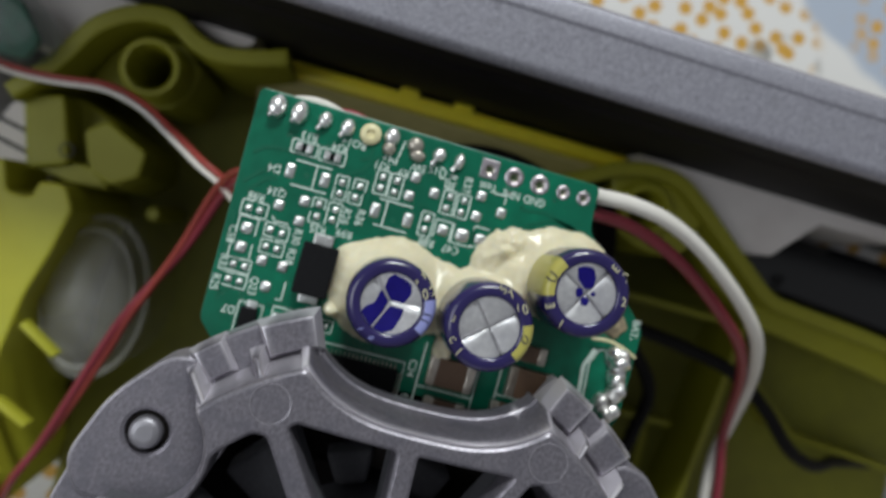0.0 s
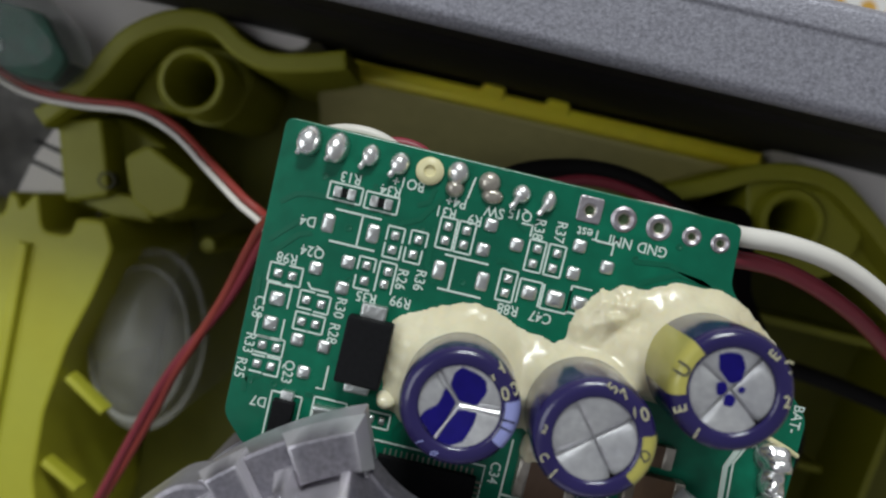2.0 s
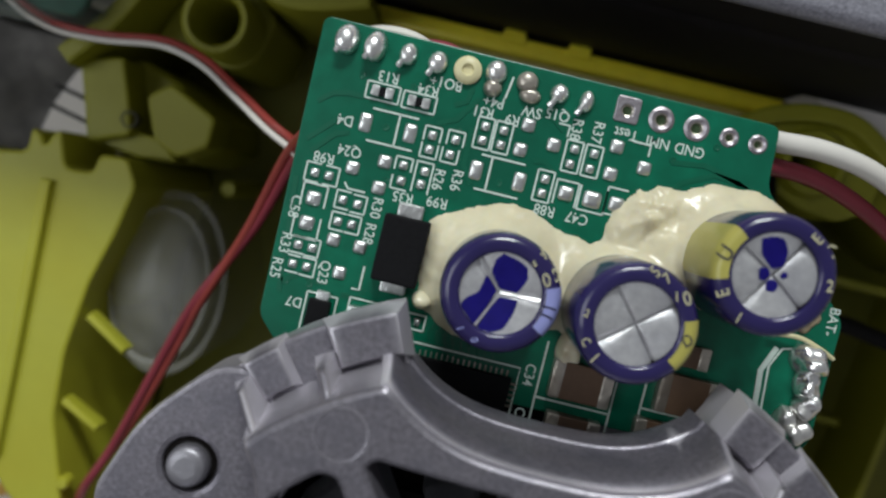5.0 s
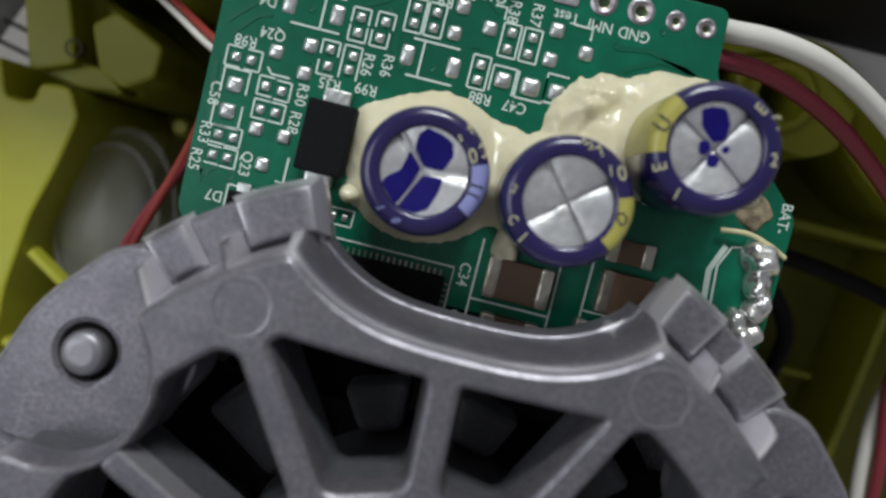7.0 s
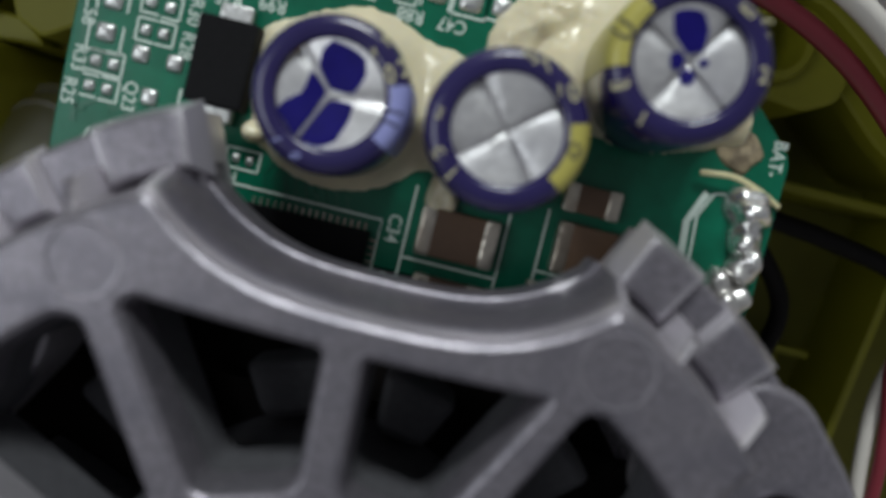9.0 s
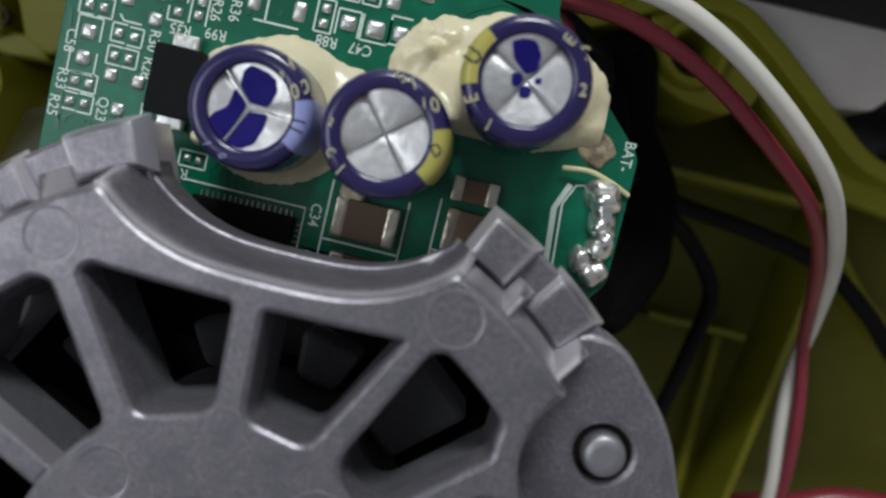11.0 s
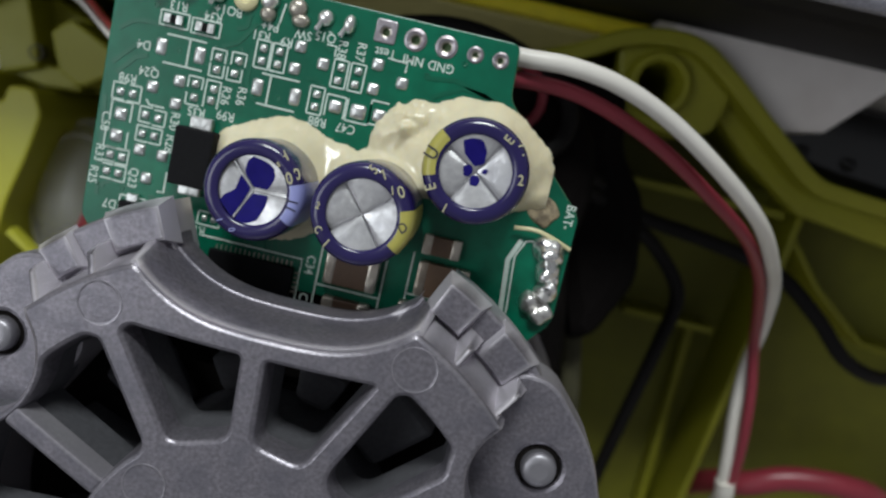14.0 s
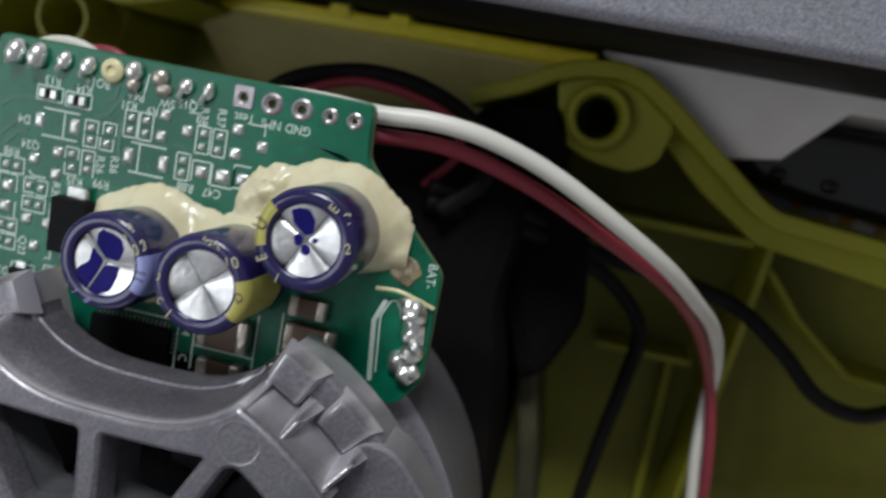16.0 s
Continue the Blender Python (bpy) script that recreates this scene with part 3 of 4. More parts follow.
def opening(first, last, r0=1.4, r1=2.46):
    pts = [spoke_edge(first, 1, r1), spoke_edge(first, 1, r0)]
    pts += [polar(r0, first + (last - first) * k / 4) for k in (1, 2, 3)] if last - first > 40 else []
    pts += [spoke_edge(last, -1, r0), spoke_edge(last, -1, r1)]
    n = 6 if last - first < 40 else 12
    pts += [polar(r1 + 0.08, last + (first - last) * k / n) for k in range(1, n)]
    lim = MY + 2.155
    clear = 0.74 if first == 123 else 0.86
    for ang in (31.4, 148.5, 211.5, 328.6):
        sx, sy = polar(3.08, ang)
        for i, (x, y) in enumerate(pts):
            d = math.hypot(x - sx, y - sy)
            if d < clear:
                pts[i] = (sx + (x - sx) * clear / d, sy + (y - sy) * clear / d)
    return rounded([(x, min(y, lim + 0.12 * abs(x - MX) ** 2 * 0.2)) for x, y in pts], 0.24 if first in (36.5, 123) else 0.11, 5)


SPOKES = [3, 36.5, 63, 91.5, 123, 153, 183, 213, 243, 273, 303, 333]
holes = []
for k in range(12):
    if k in (4, 5):
        continue
    holes.append(opening(SPOKES[k], SPOKES[k + 1] if k < 11 else 363))
holes.append(opening(123, 183))
hub_hole = [polar(0.74, 10 * k) for k in range(36)]
outline = [polar(face_radius(k * 0.6), k * 0.6) for k in range(600)]
end_bell = part("end_bell", plate(outline, 1.36, 1.65, 0.045, holes + [hub_hole], 0.02, base=False), ZINC, motor, "spoked die-cast face with a curved cut-out", 50)
part("spoke_root", plate([(MX + (x - MX) * 0.985, MY + (y - MY) * 0.985) for x, y in outline], 0.95, 1.362, 0.0, [inset(anticlockwise(h), -0.012) for h in holes] + [hub_hole], 0.04, base=False), SHADEDCAST, motor, "rough sides of the spokes, darkened for shade", 50)
part("free_spoke", plate(rounded([spoke_edge(152, -0.85, 1.36), spoke_edge(152, -0.85, 2.4), spoke_edge(152, 0.85, 2.4), spoke_edge(152, 0.85, 1.36)], 0.05, 3), 1.4, 1.645, 0.04), ZINC, motor)
part("spoke_root", plate(rounded([spoke_edge(152, -0.8, 1.36), spoke_edge(152, -0.8, 2.38), spoke_edge(152, 0.8, 2.38), spoke_edge(152, 0.8, 1.36)], 0.05, 3), 0.95, 1.402), SHADEDCAST, motor)


def sector(a0, a1, r0, r1, z0, z1, soft=0.05, n=8, bm=None, draft=0.0):
    pts = [polar(r1, a0 + (a1 - a0) * k / n) for k in range(n + 1)] + [polar(r0, a1 + (a0 - a1) * k / n) for k in range(n + 1)]
    return plate(pts, z0, z1, soft, bm=bm, draft=draft)


part("rim_shelf", sector(-248, 65.2, 2.72, 3.47, 0.45, 1.03, 0.04, 120), ZINC, motor)
for a0, a1 in ((58.9, 65.2), (47.4, 54.2), (112.2, 121.4), (128.4, 133.6)):
    part("rim_pad", sector(a0, a1, 3.12, 3.45, 0.95, 1.18 if a1 - a0 > 6.9 or a0 > 58 and a0 < 60 else 1.12, 0.03, 6, draft=0.06), ZINC, motor)
for a0, a1 in ((45.4, 64.6), (114.4, 135.6)):
    part("face_wall", sector(a0, a1, 2.88, 3.0, 1.0, 1.62, 0.02, 12, draft=0.09), ZINC, motor)
for a0, a1, r in ((55.8, 57.3, 3.13), (45.2, 46.5, 3.19), (122.3, 124.0, 3.15), (134.0, 135.4, 3.26)):
    bm = sector(a0, a1, 2.84, r + 0.06, 1.0, 1.648, 0.035, 4, draft=0.05)
    for v in bm.verts:
        if v.co.z > 1.1:
            v.co.z -= 1.15 * max(0.0, math.hypot(v.co.x - MX, v.co.y - MY) - 2.98)
    part("face_tooth", bm, ZINC, motor)
# smooth slope that follows the cut-out from the face down to a thin lip
run = [(-1.3, 2.88)] + [(u, cut_out(u)) for u in [-1.25 + 2.53 * k / 44 for k in range(45)]] + [(1.33, 2.84)]
bm = bmesh.new()
rows = []
for i, (u, v) in enumerate(run):
    (p, q), (m, n) = run[max(i - 1, 0)], run[min(i + 1, len(run) - 1)]
    side = Vector((q - n, m - p)).normalized()
    high = 1.62 if math.hypot(u, v) < 3.04 else 1.14
    rows.append([bm.verts.new((MX + u + side.x * o, MY + v + side.y * o, z)) for o, z in ((-0.06, 0.6), (-0.05, high - 0.02), (0.012, high), (0.04, high - 0.06), (0.07, min(1.3, high - 0.1)), (0.095, 1.04), (0.115, 0.985), (0.135, 0.98), (0.145, 0.96), (0.14, 0.6))])
for a, b in zip(rows, rows[1:]):
    for k in range(len(a) - 1):
        bm.faces.new((a[k], a[k + 1], b[k + 1], b[k]))
part("cut_out_lip", bm, ZINC, motor, "smooth slope round the cut-out", 50)
for a in (31.4, 148.5, 211.5, 328.6):
    x, y = polar(3.08, a)
    flange = rounded([polar(2.42, a - 12), polar(3.3, a - 17), polar(3.56, a - 12), polar(3.62, a), polar(3.56, a + 12), polar(3.3, a + 17), polar(2.42, a + 12)], 0.25, 5)
    part("screw_flange", plate(flange, 0.55, 1.075, 0.05, [[(x + 0.212 * math.cos(k * math.pi / 10), y + 0.212 * math.sin(k * math.pi / 10)) for k in range(20)]]), ZINC, motor)
    # Flat black disc draws the shade in the gap round the screw.
    part("gap_shade", lathe([(0, 1.036), (0.23, 1.036), (0.23, 1.0)], x, y, 24), BLACKANDSHADE, motor, "black disc for the shaded gap round the screw")
    part("screw", lathe([(0, 0.5), (0.168, 0.5), (0.168, 1.1), (0.16, 1.145), (0.135, 1.168), (0.08, 1.173), (0, 1.173)], x, y, 28), STEEL, motor, "round steel screw end")
for r, a in ((2.75, 122.4), (2.75, 61.3), (1.12, 135.5), (1.1, 49.5)):
    x, y = polar(r, a)
    part("ejector_mark", lathe([(0.205, 1.647), (0.2, 1.658), (0.18, 1.654), (0, 1.654)], x, y, 28), ZINC, motor)
# skirt behind the board and the inside
part("skirt", sector(-214, 34, 2.62, 3.3, -0.16, 0.9, 0.0, 90), ZINC, motor)
part("hub_wall", lathe([(0.72, 1.05), (1.34, 1.05), (1.36, 0.6), (1.4, 0.0), (0.72, 0.0)], MX, MY, 72, closed=True), SHADEDCAST, motor)
# These black plates imitate the shaded depth behind the spokes.
part("inner_plate", plate([polar(2.68, a) for a in range(-213, 34, 3)], -0.15, 0.12), BLACKANDSHADE, motor, "black plate for the shaded depth behind the spokes")
part("inner_floor", plate([polar(2.42, a) for a in range(0, 360, 4)], -0.17, -0.145), BLACKANDSHADE, motor, "black plate for the shaded depth behind the spokes")
part("shaft", lathe([(0.3, -0.1), (0.3, 1.2), (0.25, 1.25), (0, 1.25)], MX, MY, 28), BLACKANDSHADE, motor)
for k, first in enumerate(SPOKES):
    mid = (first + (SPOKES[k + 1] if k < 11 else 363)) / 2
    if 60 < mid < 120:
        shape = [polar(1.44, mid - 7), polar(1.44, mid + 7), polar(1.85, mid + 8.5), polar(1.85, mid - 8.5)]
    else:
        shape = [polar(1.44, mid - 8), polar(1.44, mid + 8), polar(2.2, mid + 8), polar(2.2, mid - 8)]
    part("coil_former", plate(rounded([(x, min(y, MY + 2.32)) for x, y in shape], 0.09, 4), 0.1, 0.46 if 60 < mid < 120 else 0.55, 0.06), SHADEDCAST, motor)

# ---- circuit board ----
pcb = thing("circuit_board", -0.3, -1.3, -0.16, "green circuit board with white print and solder pads", "circuit board")
edge_line = rounded([(-2.81, 0.2), (1.35, 0.19), (1.38, -0.36), (1.9, -0.92), (2.34, -1.36), (2.34, -2.5), (2.1, -2.8), (-2.55, -2.8), (-2.79, -2.55)], 0.09, 5)
HOLES = [(0.0, 0.01, 0.055), (0.31, 0.0, 0.06), (0.63, 0.0, 0.06), (0.93, -0.01, 0.045), (1.19, -0.01, 0.045)]
board = part("board", plate(edge_line, -0.15, 0.0, 0.012, [[(x + r * math.cos(k * math.pi / 8), y + r * math.sin(k * math.pi / 8)) for k in range(16)] for x, y, r in HOLES]), MASK, pcb, smooth=30)
part("board_core", plate(inset(anticlockwise(list(edge_line)), -0.006), -0.158, -0.06, 0.0), EDGE, pcb)


def strip(points, wide, z=0.004, h=0.004, bm=None):
    """A printed line or trace on the board."""
    return ribbon(points, wide, z - 0.003, z + h, 0.0, bm=bm)


def traces(lines, wide, z, mat, name):
    for pts in lines:
        part(name, strip(pts, wide, z), mat, pcb, smooth=0)


traces([[(-2.72, -0.9), (-2.5, -0.68), (-2.32, -0.64)], [(-2.66, -1.0), (-2.48, -0.8), (-2.36, -0.76)], [(-1.62, -0.5), (-1.45, -0.42), (-1.3, -0.2)], [(-1.3, -0.46), (-1.3, -0.8), (-1.2, -0.95)], [(0.5, -0.34), (0.8, -0.3), (1.1, -0.38), (1.2, -0.42)], [(-2.66, -2.2), (-2.5, -2.1), (-2.3, -2.15)], [(-1.9, -0.2), (-1.9, -0.28)], [(-0.95, -0.1), (-0.6, -0.22), (-0.5, -0.3)], [(-2.7, -0.55), (-2.58, -0.45), (-2.45, -0.42), (-2.3, -0.42)], [(-2.74, -1.25), (-2.7, -1.7), (-2.66, -2.3)], [(-1.5, -0.3), (-1.4, -0.25), (-1.38, -0.12)], [(0.35, -0.72), (0.55, -0.62), (0.62, -0.5), (0.9, -0.36), (1.25, -0.4)], [(-2.1, -2.2), (-1.95, -2.2), (-1.9, -2.1)], [(-0.7, -0.62), (-0.6, -0.6), (-0.5, -0.68)]], 0.045, 0.002, TRACE, "copper_trace")
for k in range(9):
    x = -1.2 + 0.075 * k
    traces([[(x, -2.5), (x - 0.05, -2.34), (x + 0.06, -2.15 - 0.02 * k)]], 0.022, 0.002, TRACE, "copper_trace")


def pads(places, wx, wy, h, mat=TIN, turn=0.0, name="solder_pad"):
    first = None
    for x, y in places:
        if first is None:
            first = part(name, cushion(x, y, 0.0, wx, wy, h, turn), mat, pcb)
        else:
            again(first, x, y, 0.0, pcb)


small = [(-1.63, -0.61), (-1.63, -0.74), (-1.42, -0.6), (-1.44, -0.74), (-1.19, -0.42), (-1.19, -0.55), (-1.02, -0.42), (-1.02, -0.55), (-0.37, -0.43), (-0.38, -0.57), (-0.19, -0.43), (-0.2, -0.57), (-0.56, -0.75), (-0.56, -0.88), (-2.58, -1.18), (-2.45, -1.18), (-1.82, -0.93), (-1.81, -1.07), (-1.62, -0.94), (-1.63, -1.06)]
small += [(-2.28, -1.36), (-2.14, -1.37), (-2.28, -1.56), (-2.15, -1.56), (-2.58, -1.85), (-2.45, -1.85), (-2.59, -2.03), (-2.46, -2.03)]
pads(small, 0.085, 0.08, 0.035)
pads([(-2.24, -0.64), (-1.83, -0.64), (-1.18, -0.82), (-0.78, -0.83)], 0.115, 0.17, 0.025)
pads([(-0.82, -0.32), (-0.84, -0.55), (-0.56, -0.44), (-0.01, -0.32), (-0.01, -0.57), (0.27, -0.45), (-2.26, -1.06), (-1.99, -0.94), (-1.99, -1.18), (-2.28, -1.73), (-2.03, -1.74), (-2.16, -2.01)], 0.125, 0.12, 0.03)
pads([(-0.35, -0.83), (-2.54, -1.41), (-2.55, -1.64), (0.11, -0.82)], 0.14, 0.13, 0.035)
pads([(-0.11, -0.83)], 0.17, 0.15, 0.035)
pads([(-1.47, -2.28), (-1.37, -2.28)], 0.06, 0.07, 0.03)


# dark chips between two tinned ends
def chip(x, y, long, wide, h, mat, turn, name, ends=0.28):
    c, s = math.cos(radians(turn)), math.sin(radians(turn))

    def turned(bm):
        bmesh.ops.rotate(bm, verts=bm.verts[:], cent=(x, y, 0), matrix=Matrix.Rotation(radians(turn), 3, "Z"))
        return bm

    body = part(name, turned(box(x - long / 2 + long * ends * 0.6, x + long / 2 - long * ends * 0.6, y - wide / 2, y + wide / 2, 0.0, h, min(h, wide) * 0.12)), mat, pcb)
    for side in (-1, 1):
        cx = x + side * long * (0.5 - ends / 2)
        part("end_cap", turned(box(cx - long * ends / 2, cx + long * ends / 2, y - wide / 2 - 0.005, y + wide / 2 + 0.005, 0.0, h + 0.006, min(h, wide) * 0.2)), FLUX if mat == CERAMIC else TIN, body)
    return body


chip(-2.15, -0.345, 0.2, 0.085, 0.045, BLACKCHIP, 0, "chip_resistor", 0.36)
chip(-1.815, -0.355, 0.2, 0.085, 0.045, BLACKCHIP, 0, "chip_resistor", 0.36)
chip(0.19, -2.45, 0.56, 0.34, 0.14, CERAMIC, 0, "ceramic_capacitor", 0.2)
chip(1.13, -2.34, 0.54, 0.36, 0.14, CERAMIC, 0, "ceramic_capacitor", 0.2)
chip(0.2, -2.86, 0.5, 0.2, 0.14, CERAMIC, 0, "ceramic_capacitor", 0.25)
chip(0.92, -2.72, 0.36, 0.2, 0.12, CERAMIC, 0, "ceramic_capacitor", 0.3)
chip(1.05, -1.98, 0.4, 0.2, 0.1, CERAMIC, 0, "chip_resistor", 0.25)
chip(-1.86, -2.36, 0.2, 0.26, 0.1, TIN, 90, "chip_capacitor", 0.3)
# diodes with folded leads
diode = part("power_diode", box(-1.86, -1.45, -1.97, -1.37, 0.03, 0.23, 0.025), BLACKCHIP, pcb, "black moulded diode")
part("lead", box(-1.77, -1.54, -1.42, -1.25, 0.0, 0.1, 0.02), TIN, diode)
part("lead", box(-1.77, -1.54, -2.07, -1.93, 0.0, 0.1, 0.02), TIN, diode)
small_diode = part("small_diode", box(-2.36, -2.16, -2.62, -2.28, 0.02, 0.12, 0.02), BLACKCHIP, pcb, "small black diode")
part("lead", box(-2.31, -2.19, -2.32, -2.2, 0.0, 0.06, 0.015), TIN, small_diode)
# controller with rows of fine pins
ic = part("controller_chip", box(-1.33, -0.42, -3.4, -2.56, 0.01, 0.1, 0.015), BLACKCHIP, pcb, "square black controller chip")
pin = part("pin", box(-1.287, -1.271, -2.57, -2.515, 0.0, 0.02), FLUX, ic, smooth=0)
for k in range(1, 17):
    again(pin, -1.279 + 0.051 * k, -2.535, 0.0, ic)
for k in range(5):
    again(pin, -0.385, -2.62 - 0.051 * k, 0.0, ic, 90)

# through-hole rings and solder joints along the upper edge
for k, (x, y, r) in enumerate(HOLES):
    if k == 0:
        part("test_pad", plate(rounded([(x - 0.11, y - 0.11), (x + 0.11, y - 0.11), (x + 0.11, y + 0.12), (x - 0.11, y + 0.12)], 0.03), -0.002, 0.014, 0.01, [[(x + r * math.cos(i * math.pi / 10), y + r * math.sin(i * math.pi / 10)) for i in range(20)]]), DULLPAD, pcb)
    else:
        w = 0.055 if k < 3 else 0.04
        part("ring_pad", lathe([(r, -0.004), (r + w, -0.002), (r + w, 0.006), (r + w * 0.5, 0.018), (r, 0.006)], x, y, 28, closed=True), DULLPAD, pcb)
    part("hole_lining", lathe([(r, 0.004), (r - 0.012, 0.0), (r - 0.014, -0.12), (0, -0.13)], x, y, 20), FLUX, pcb)
for x, y, rx, ry, h, lean in ((-2.56, 0.04, 0.11, 0.14, 0.15, -0.04), (-2.3, 0.04, 0.1, 0.14, 0.15, -0.05), (-2.0, 0.04, 0.08, 0.1, 0.1, -0.03), (-1.73, 0.03, 0.09, 0.1, 0.1, -0.03), (-0.62, 0.01, 0.085, 0.085, 0.09, 0.0), (-0.37, 0.0, 0.065, 0.1, 0.09, 0.0)):
    part("solder_joint", dome(x, y, -0.002, rx, ry, h, 16, 5, lean=lean), SHINE, pcb, smooth=180)
    part("clipped_lead", tube([(x - 0.02, y - 0.02, h * 0.6), (x - 0.05, y - 0.1, h * 0.7), (x - 0.07, y - 0.13, h * 0.55)], 0.028, 8, 3), SHINE, pcb)
part("solder_joint", dome(-1.21, 0.06, -0.002, 0.1, 0.11, 0.12, 16, 5), SHINE, pcb, smooth=180)
part("solder_joint", dome(-1.21, -0.08, -0.002, 0.085, 0.08, 0.09, 16, 5), FLUX, pcb, smooth=180)
part("solder_joint", dome(-0.92, 0.04, -0.002, 0.1, 0.1, 0.08, 16, 5), FLUX, pcb, smooth=180)
part("solder_joint", dome(-0.87, -0.07, -0.002, 0.1, 0.07, 0.07, 16, 5), FLUX, pcb, smooth=180)
part("nylon_rivet", lathe([(0.125, -0.002), (0.125, 0.03), (0.1, 0.055), (0.055, 0.06), (0.04, 0.035), (0, 0.03)], -1.46, 0.02, 28), NYLON, pcb, "cream nylon rivet")
# heap of solder at the battery pad
def lump(x, y, rx, ry, h, seed, rough=0.3):
    bm = dome(x, y, -0.002, rx, ry, h, 24, 8)
    for v in bm.verts:
        if v.co.z > 0:
            k = 1 + rough * noise.noise((v.co.x * 7 + seed, v.co.y * 7, v.co.z * 5))
            v.co = Vector((x + (v.co.x - x) * k, y + (v.co.y - y) * k, v.co.z * k))
    return bm


for k, (x, y, rx, ry, h, m) in enumerate(((2.12, -1.77, 0.17, 0.15, 0.2, SHINE), (2.17, -1.97, 0.13, 0.15, 0.16, SHINE), (2.2, -2.18, 0.12, 0.15, 0.17, SHINE), (2.08, -2.33, 0.14, 0.12, 0.11, SHINE), (2.19, -2.42, 0.13, 0.12, 0.13, SHINE))):
    part("solder_blob", lump(x, y, rx, ry, h, 3.7 * k, 0.55), m, pcb, smooth=180)
part("bare_strand", tube([(1.72, -1.6, 0.08), (1.95, -1.58, 0.1), (2.15, -1.63, 0.08), (2.33, -1.7, 0.02)], 0.022, 8, 5), NYLON, pcb)
SMEAR = material("dirty_glue_smear", (0.38, 0.31, 0.2), 0.35, 0.0, 0.6, 5000, (0.05, 0.035, 0.028), 0.4, 1800, grime=0.9)
part("glue_smear", lump(1.97, -1.38, 0.16, 0.15, 0.035, 2.2, 0.5), SMEAR, pcb, smooth=180)


# white print: boxes round the parts
def frame_print(x, y, w, h, gaps=""):
    a, b, t = w / 2, h / 2, 0.016
    if "t" not in gaps:
        traces([[(x - a, y + b), (x + a, y + b)]], t, 0.004, INK, "print_line")
    if "b" not in gaps:
        traces([[(x - a, y - b), (x + a, y - b)]], t, 0.004, INK, "print_line")
    if "l" not in gaps:
        traces([[(x - a, y - b), (x - a, y + b)]], t, 0.004, INK, "print_line")
    if "r" not in gaps:
        traces([[(x + a, y - b), (x + a, y + b)]], t, 0.004, INK, "print_line")


for x, y, w, h, g in ((-2.15, -0.345, 0.3, 0.15, ""), (-1.815, -0.355, 0.3, 0.15, ""), (-1.19, -0.485, 0.15, 0.28, ""), (-1.02, -0.485, 0.15, 0.28, ""), (-0.56, -0.815, 0.15, 0.28, ""), (-1.63, -1.0, 0.15, 0.28, "b"), (-0.375, -0.5, 0.15, 0.28, ""), (-0.195, -0.5, 0.15, 0.28, ""), (-1.42, -2.28, 0.24, 0.14, ""),
                      (-1.63, -0.6, 0.15, 0.13, "b"), (-1.63, -0.75, 0.15, 0.13, "t"), (-1.42, -0.59, 0.15, 0.13, "b"), (-1.44, -0.75, 0.15, 0.13, "t"), (-2.6, -1.18, 0.13, 0.17, "r"), (-2.43, -1.18, 0.13, 0.17, "l"), (-1.82, -0.92, 0.15, 0.12, "b"), (-1.82, -1.09, 0.15, 0.12, "tr"),
                      (-2.28, -1.36, 0.13, 0.16, "r"), (-2.13, -1.37, 0.13, 0.16, "l"), (-2.28, -1.56, 0.13, 0.16, "r"), (-2.14, -1.56, 0.13, 0.16, "l"), (-2.58, -1.85, 0.12, 0.15, "rl"), (-2.45, -1.85, 0.13, 0.16, "l"), (-2.59, -2.03, 0.12, 0.15, "rl"), (-2.45, -2.03, 0.13, 0.16, "l"),
                      (-2.54, -1.38, 0.22, 0.2, "b"), (-2.55, -1.68, 0.24, 0.2, "t"), (-0.11, -0.83, 0.24, 0.22, "t"), (0.1, -0.8, 0.18, 0.24, "r"), (-0.35, -0.83, 0.2, 0.22, "b"), (-2.26, -2.45, 0.28, 0.42, "b"), (-1.86, -2.3, 0.3, 0.2, "b")):
    frame_print(x, y, w, h, g)
traces([[(-2.2, -0.5), (-1.78, -0.5)], [(-2.2, -0.79), (-1.78, -0.79)], [(-1.95, -0.5), (-1.95, -0.79)], [(-1.16, -0.67), (-0.76, -0.67)], [(-1.16, -0.98), (-0.76, -0.98)], [(-1.06, -0.67), (-1.06, -0.98)], [(-0.56, -0.24), (-0.46, -0.24), (-0.46, -0.34)], [(0.12, -0.24), (0.28, -0.24), (0.28, -0.34)],
        [(-2.3, -1.2), (-2.26, -1.25), (-2.1, -1.25)], [(-2.02, -2.12), (-1.95, -2.12), (-1.95, -1.9)], [(-1.05, 0.06), (-1.08, -0.14)], [(-1.45, -2.46), (-0.36, -2.46), (-0.36, -3.0)], [(-0.17, -2.16), (-0.17, -2.95)], [(0.52, -2.2), (0.52, -2.95)], [(-0.17, -2.68), (0.52, -2.68)], [(0.78, -2.1), (0.78, -2.75)], [(0.78, -2.55), (1.42, -2.55)], [(1.85, -2.5), (1.8, -1.9), (1.88, -1.72), (2.05, -1.68)]], 0.018, 0.004, INK, "print_line")
part("print_line", strip([(1.8, -2.6), (1.74, -1.95), (1.83, -1.72)], 0.05, 0.004), INK, pcb, smooth=0)
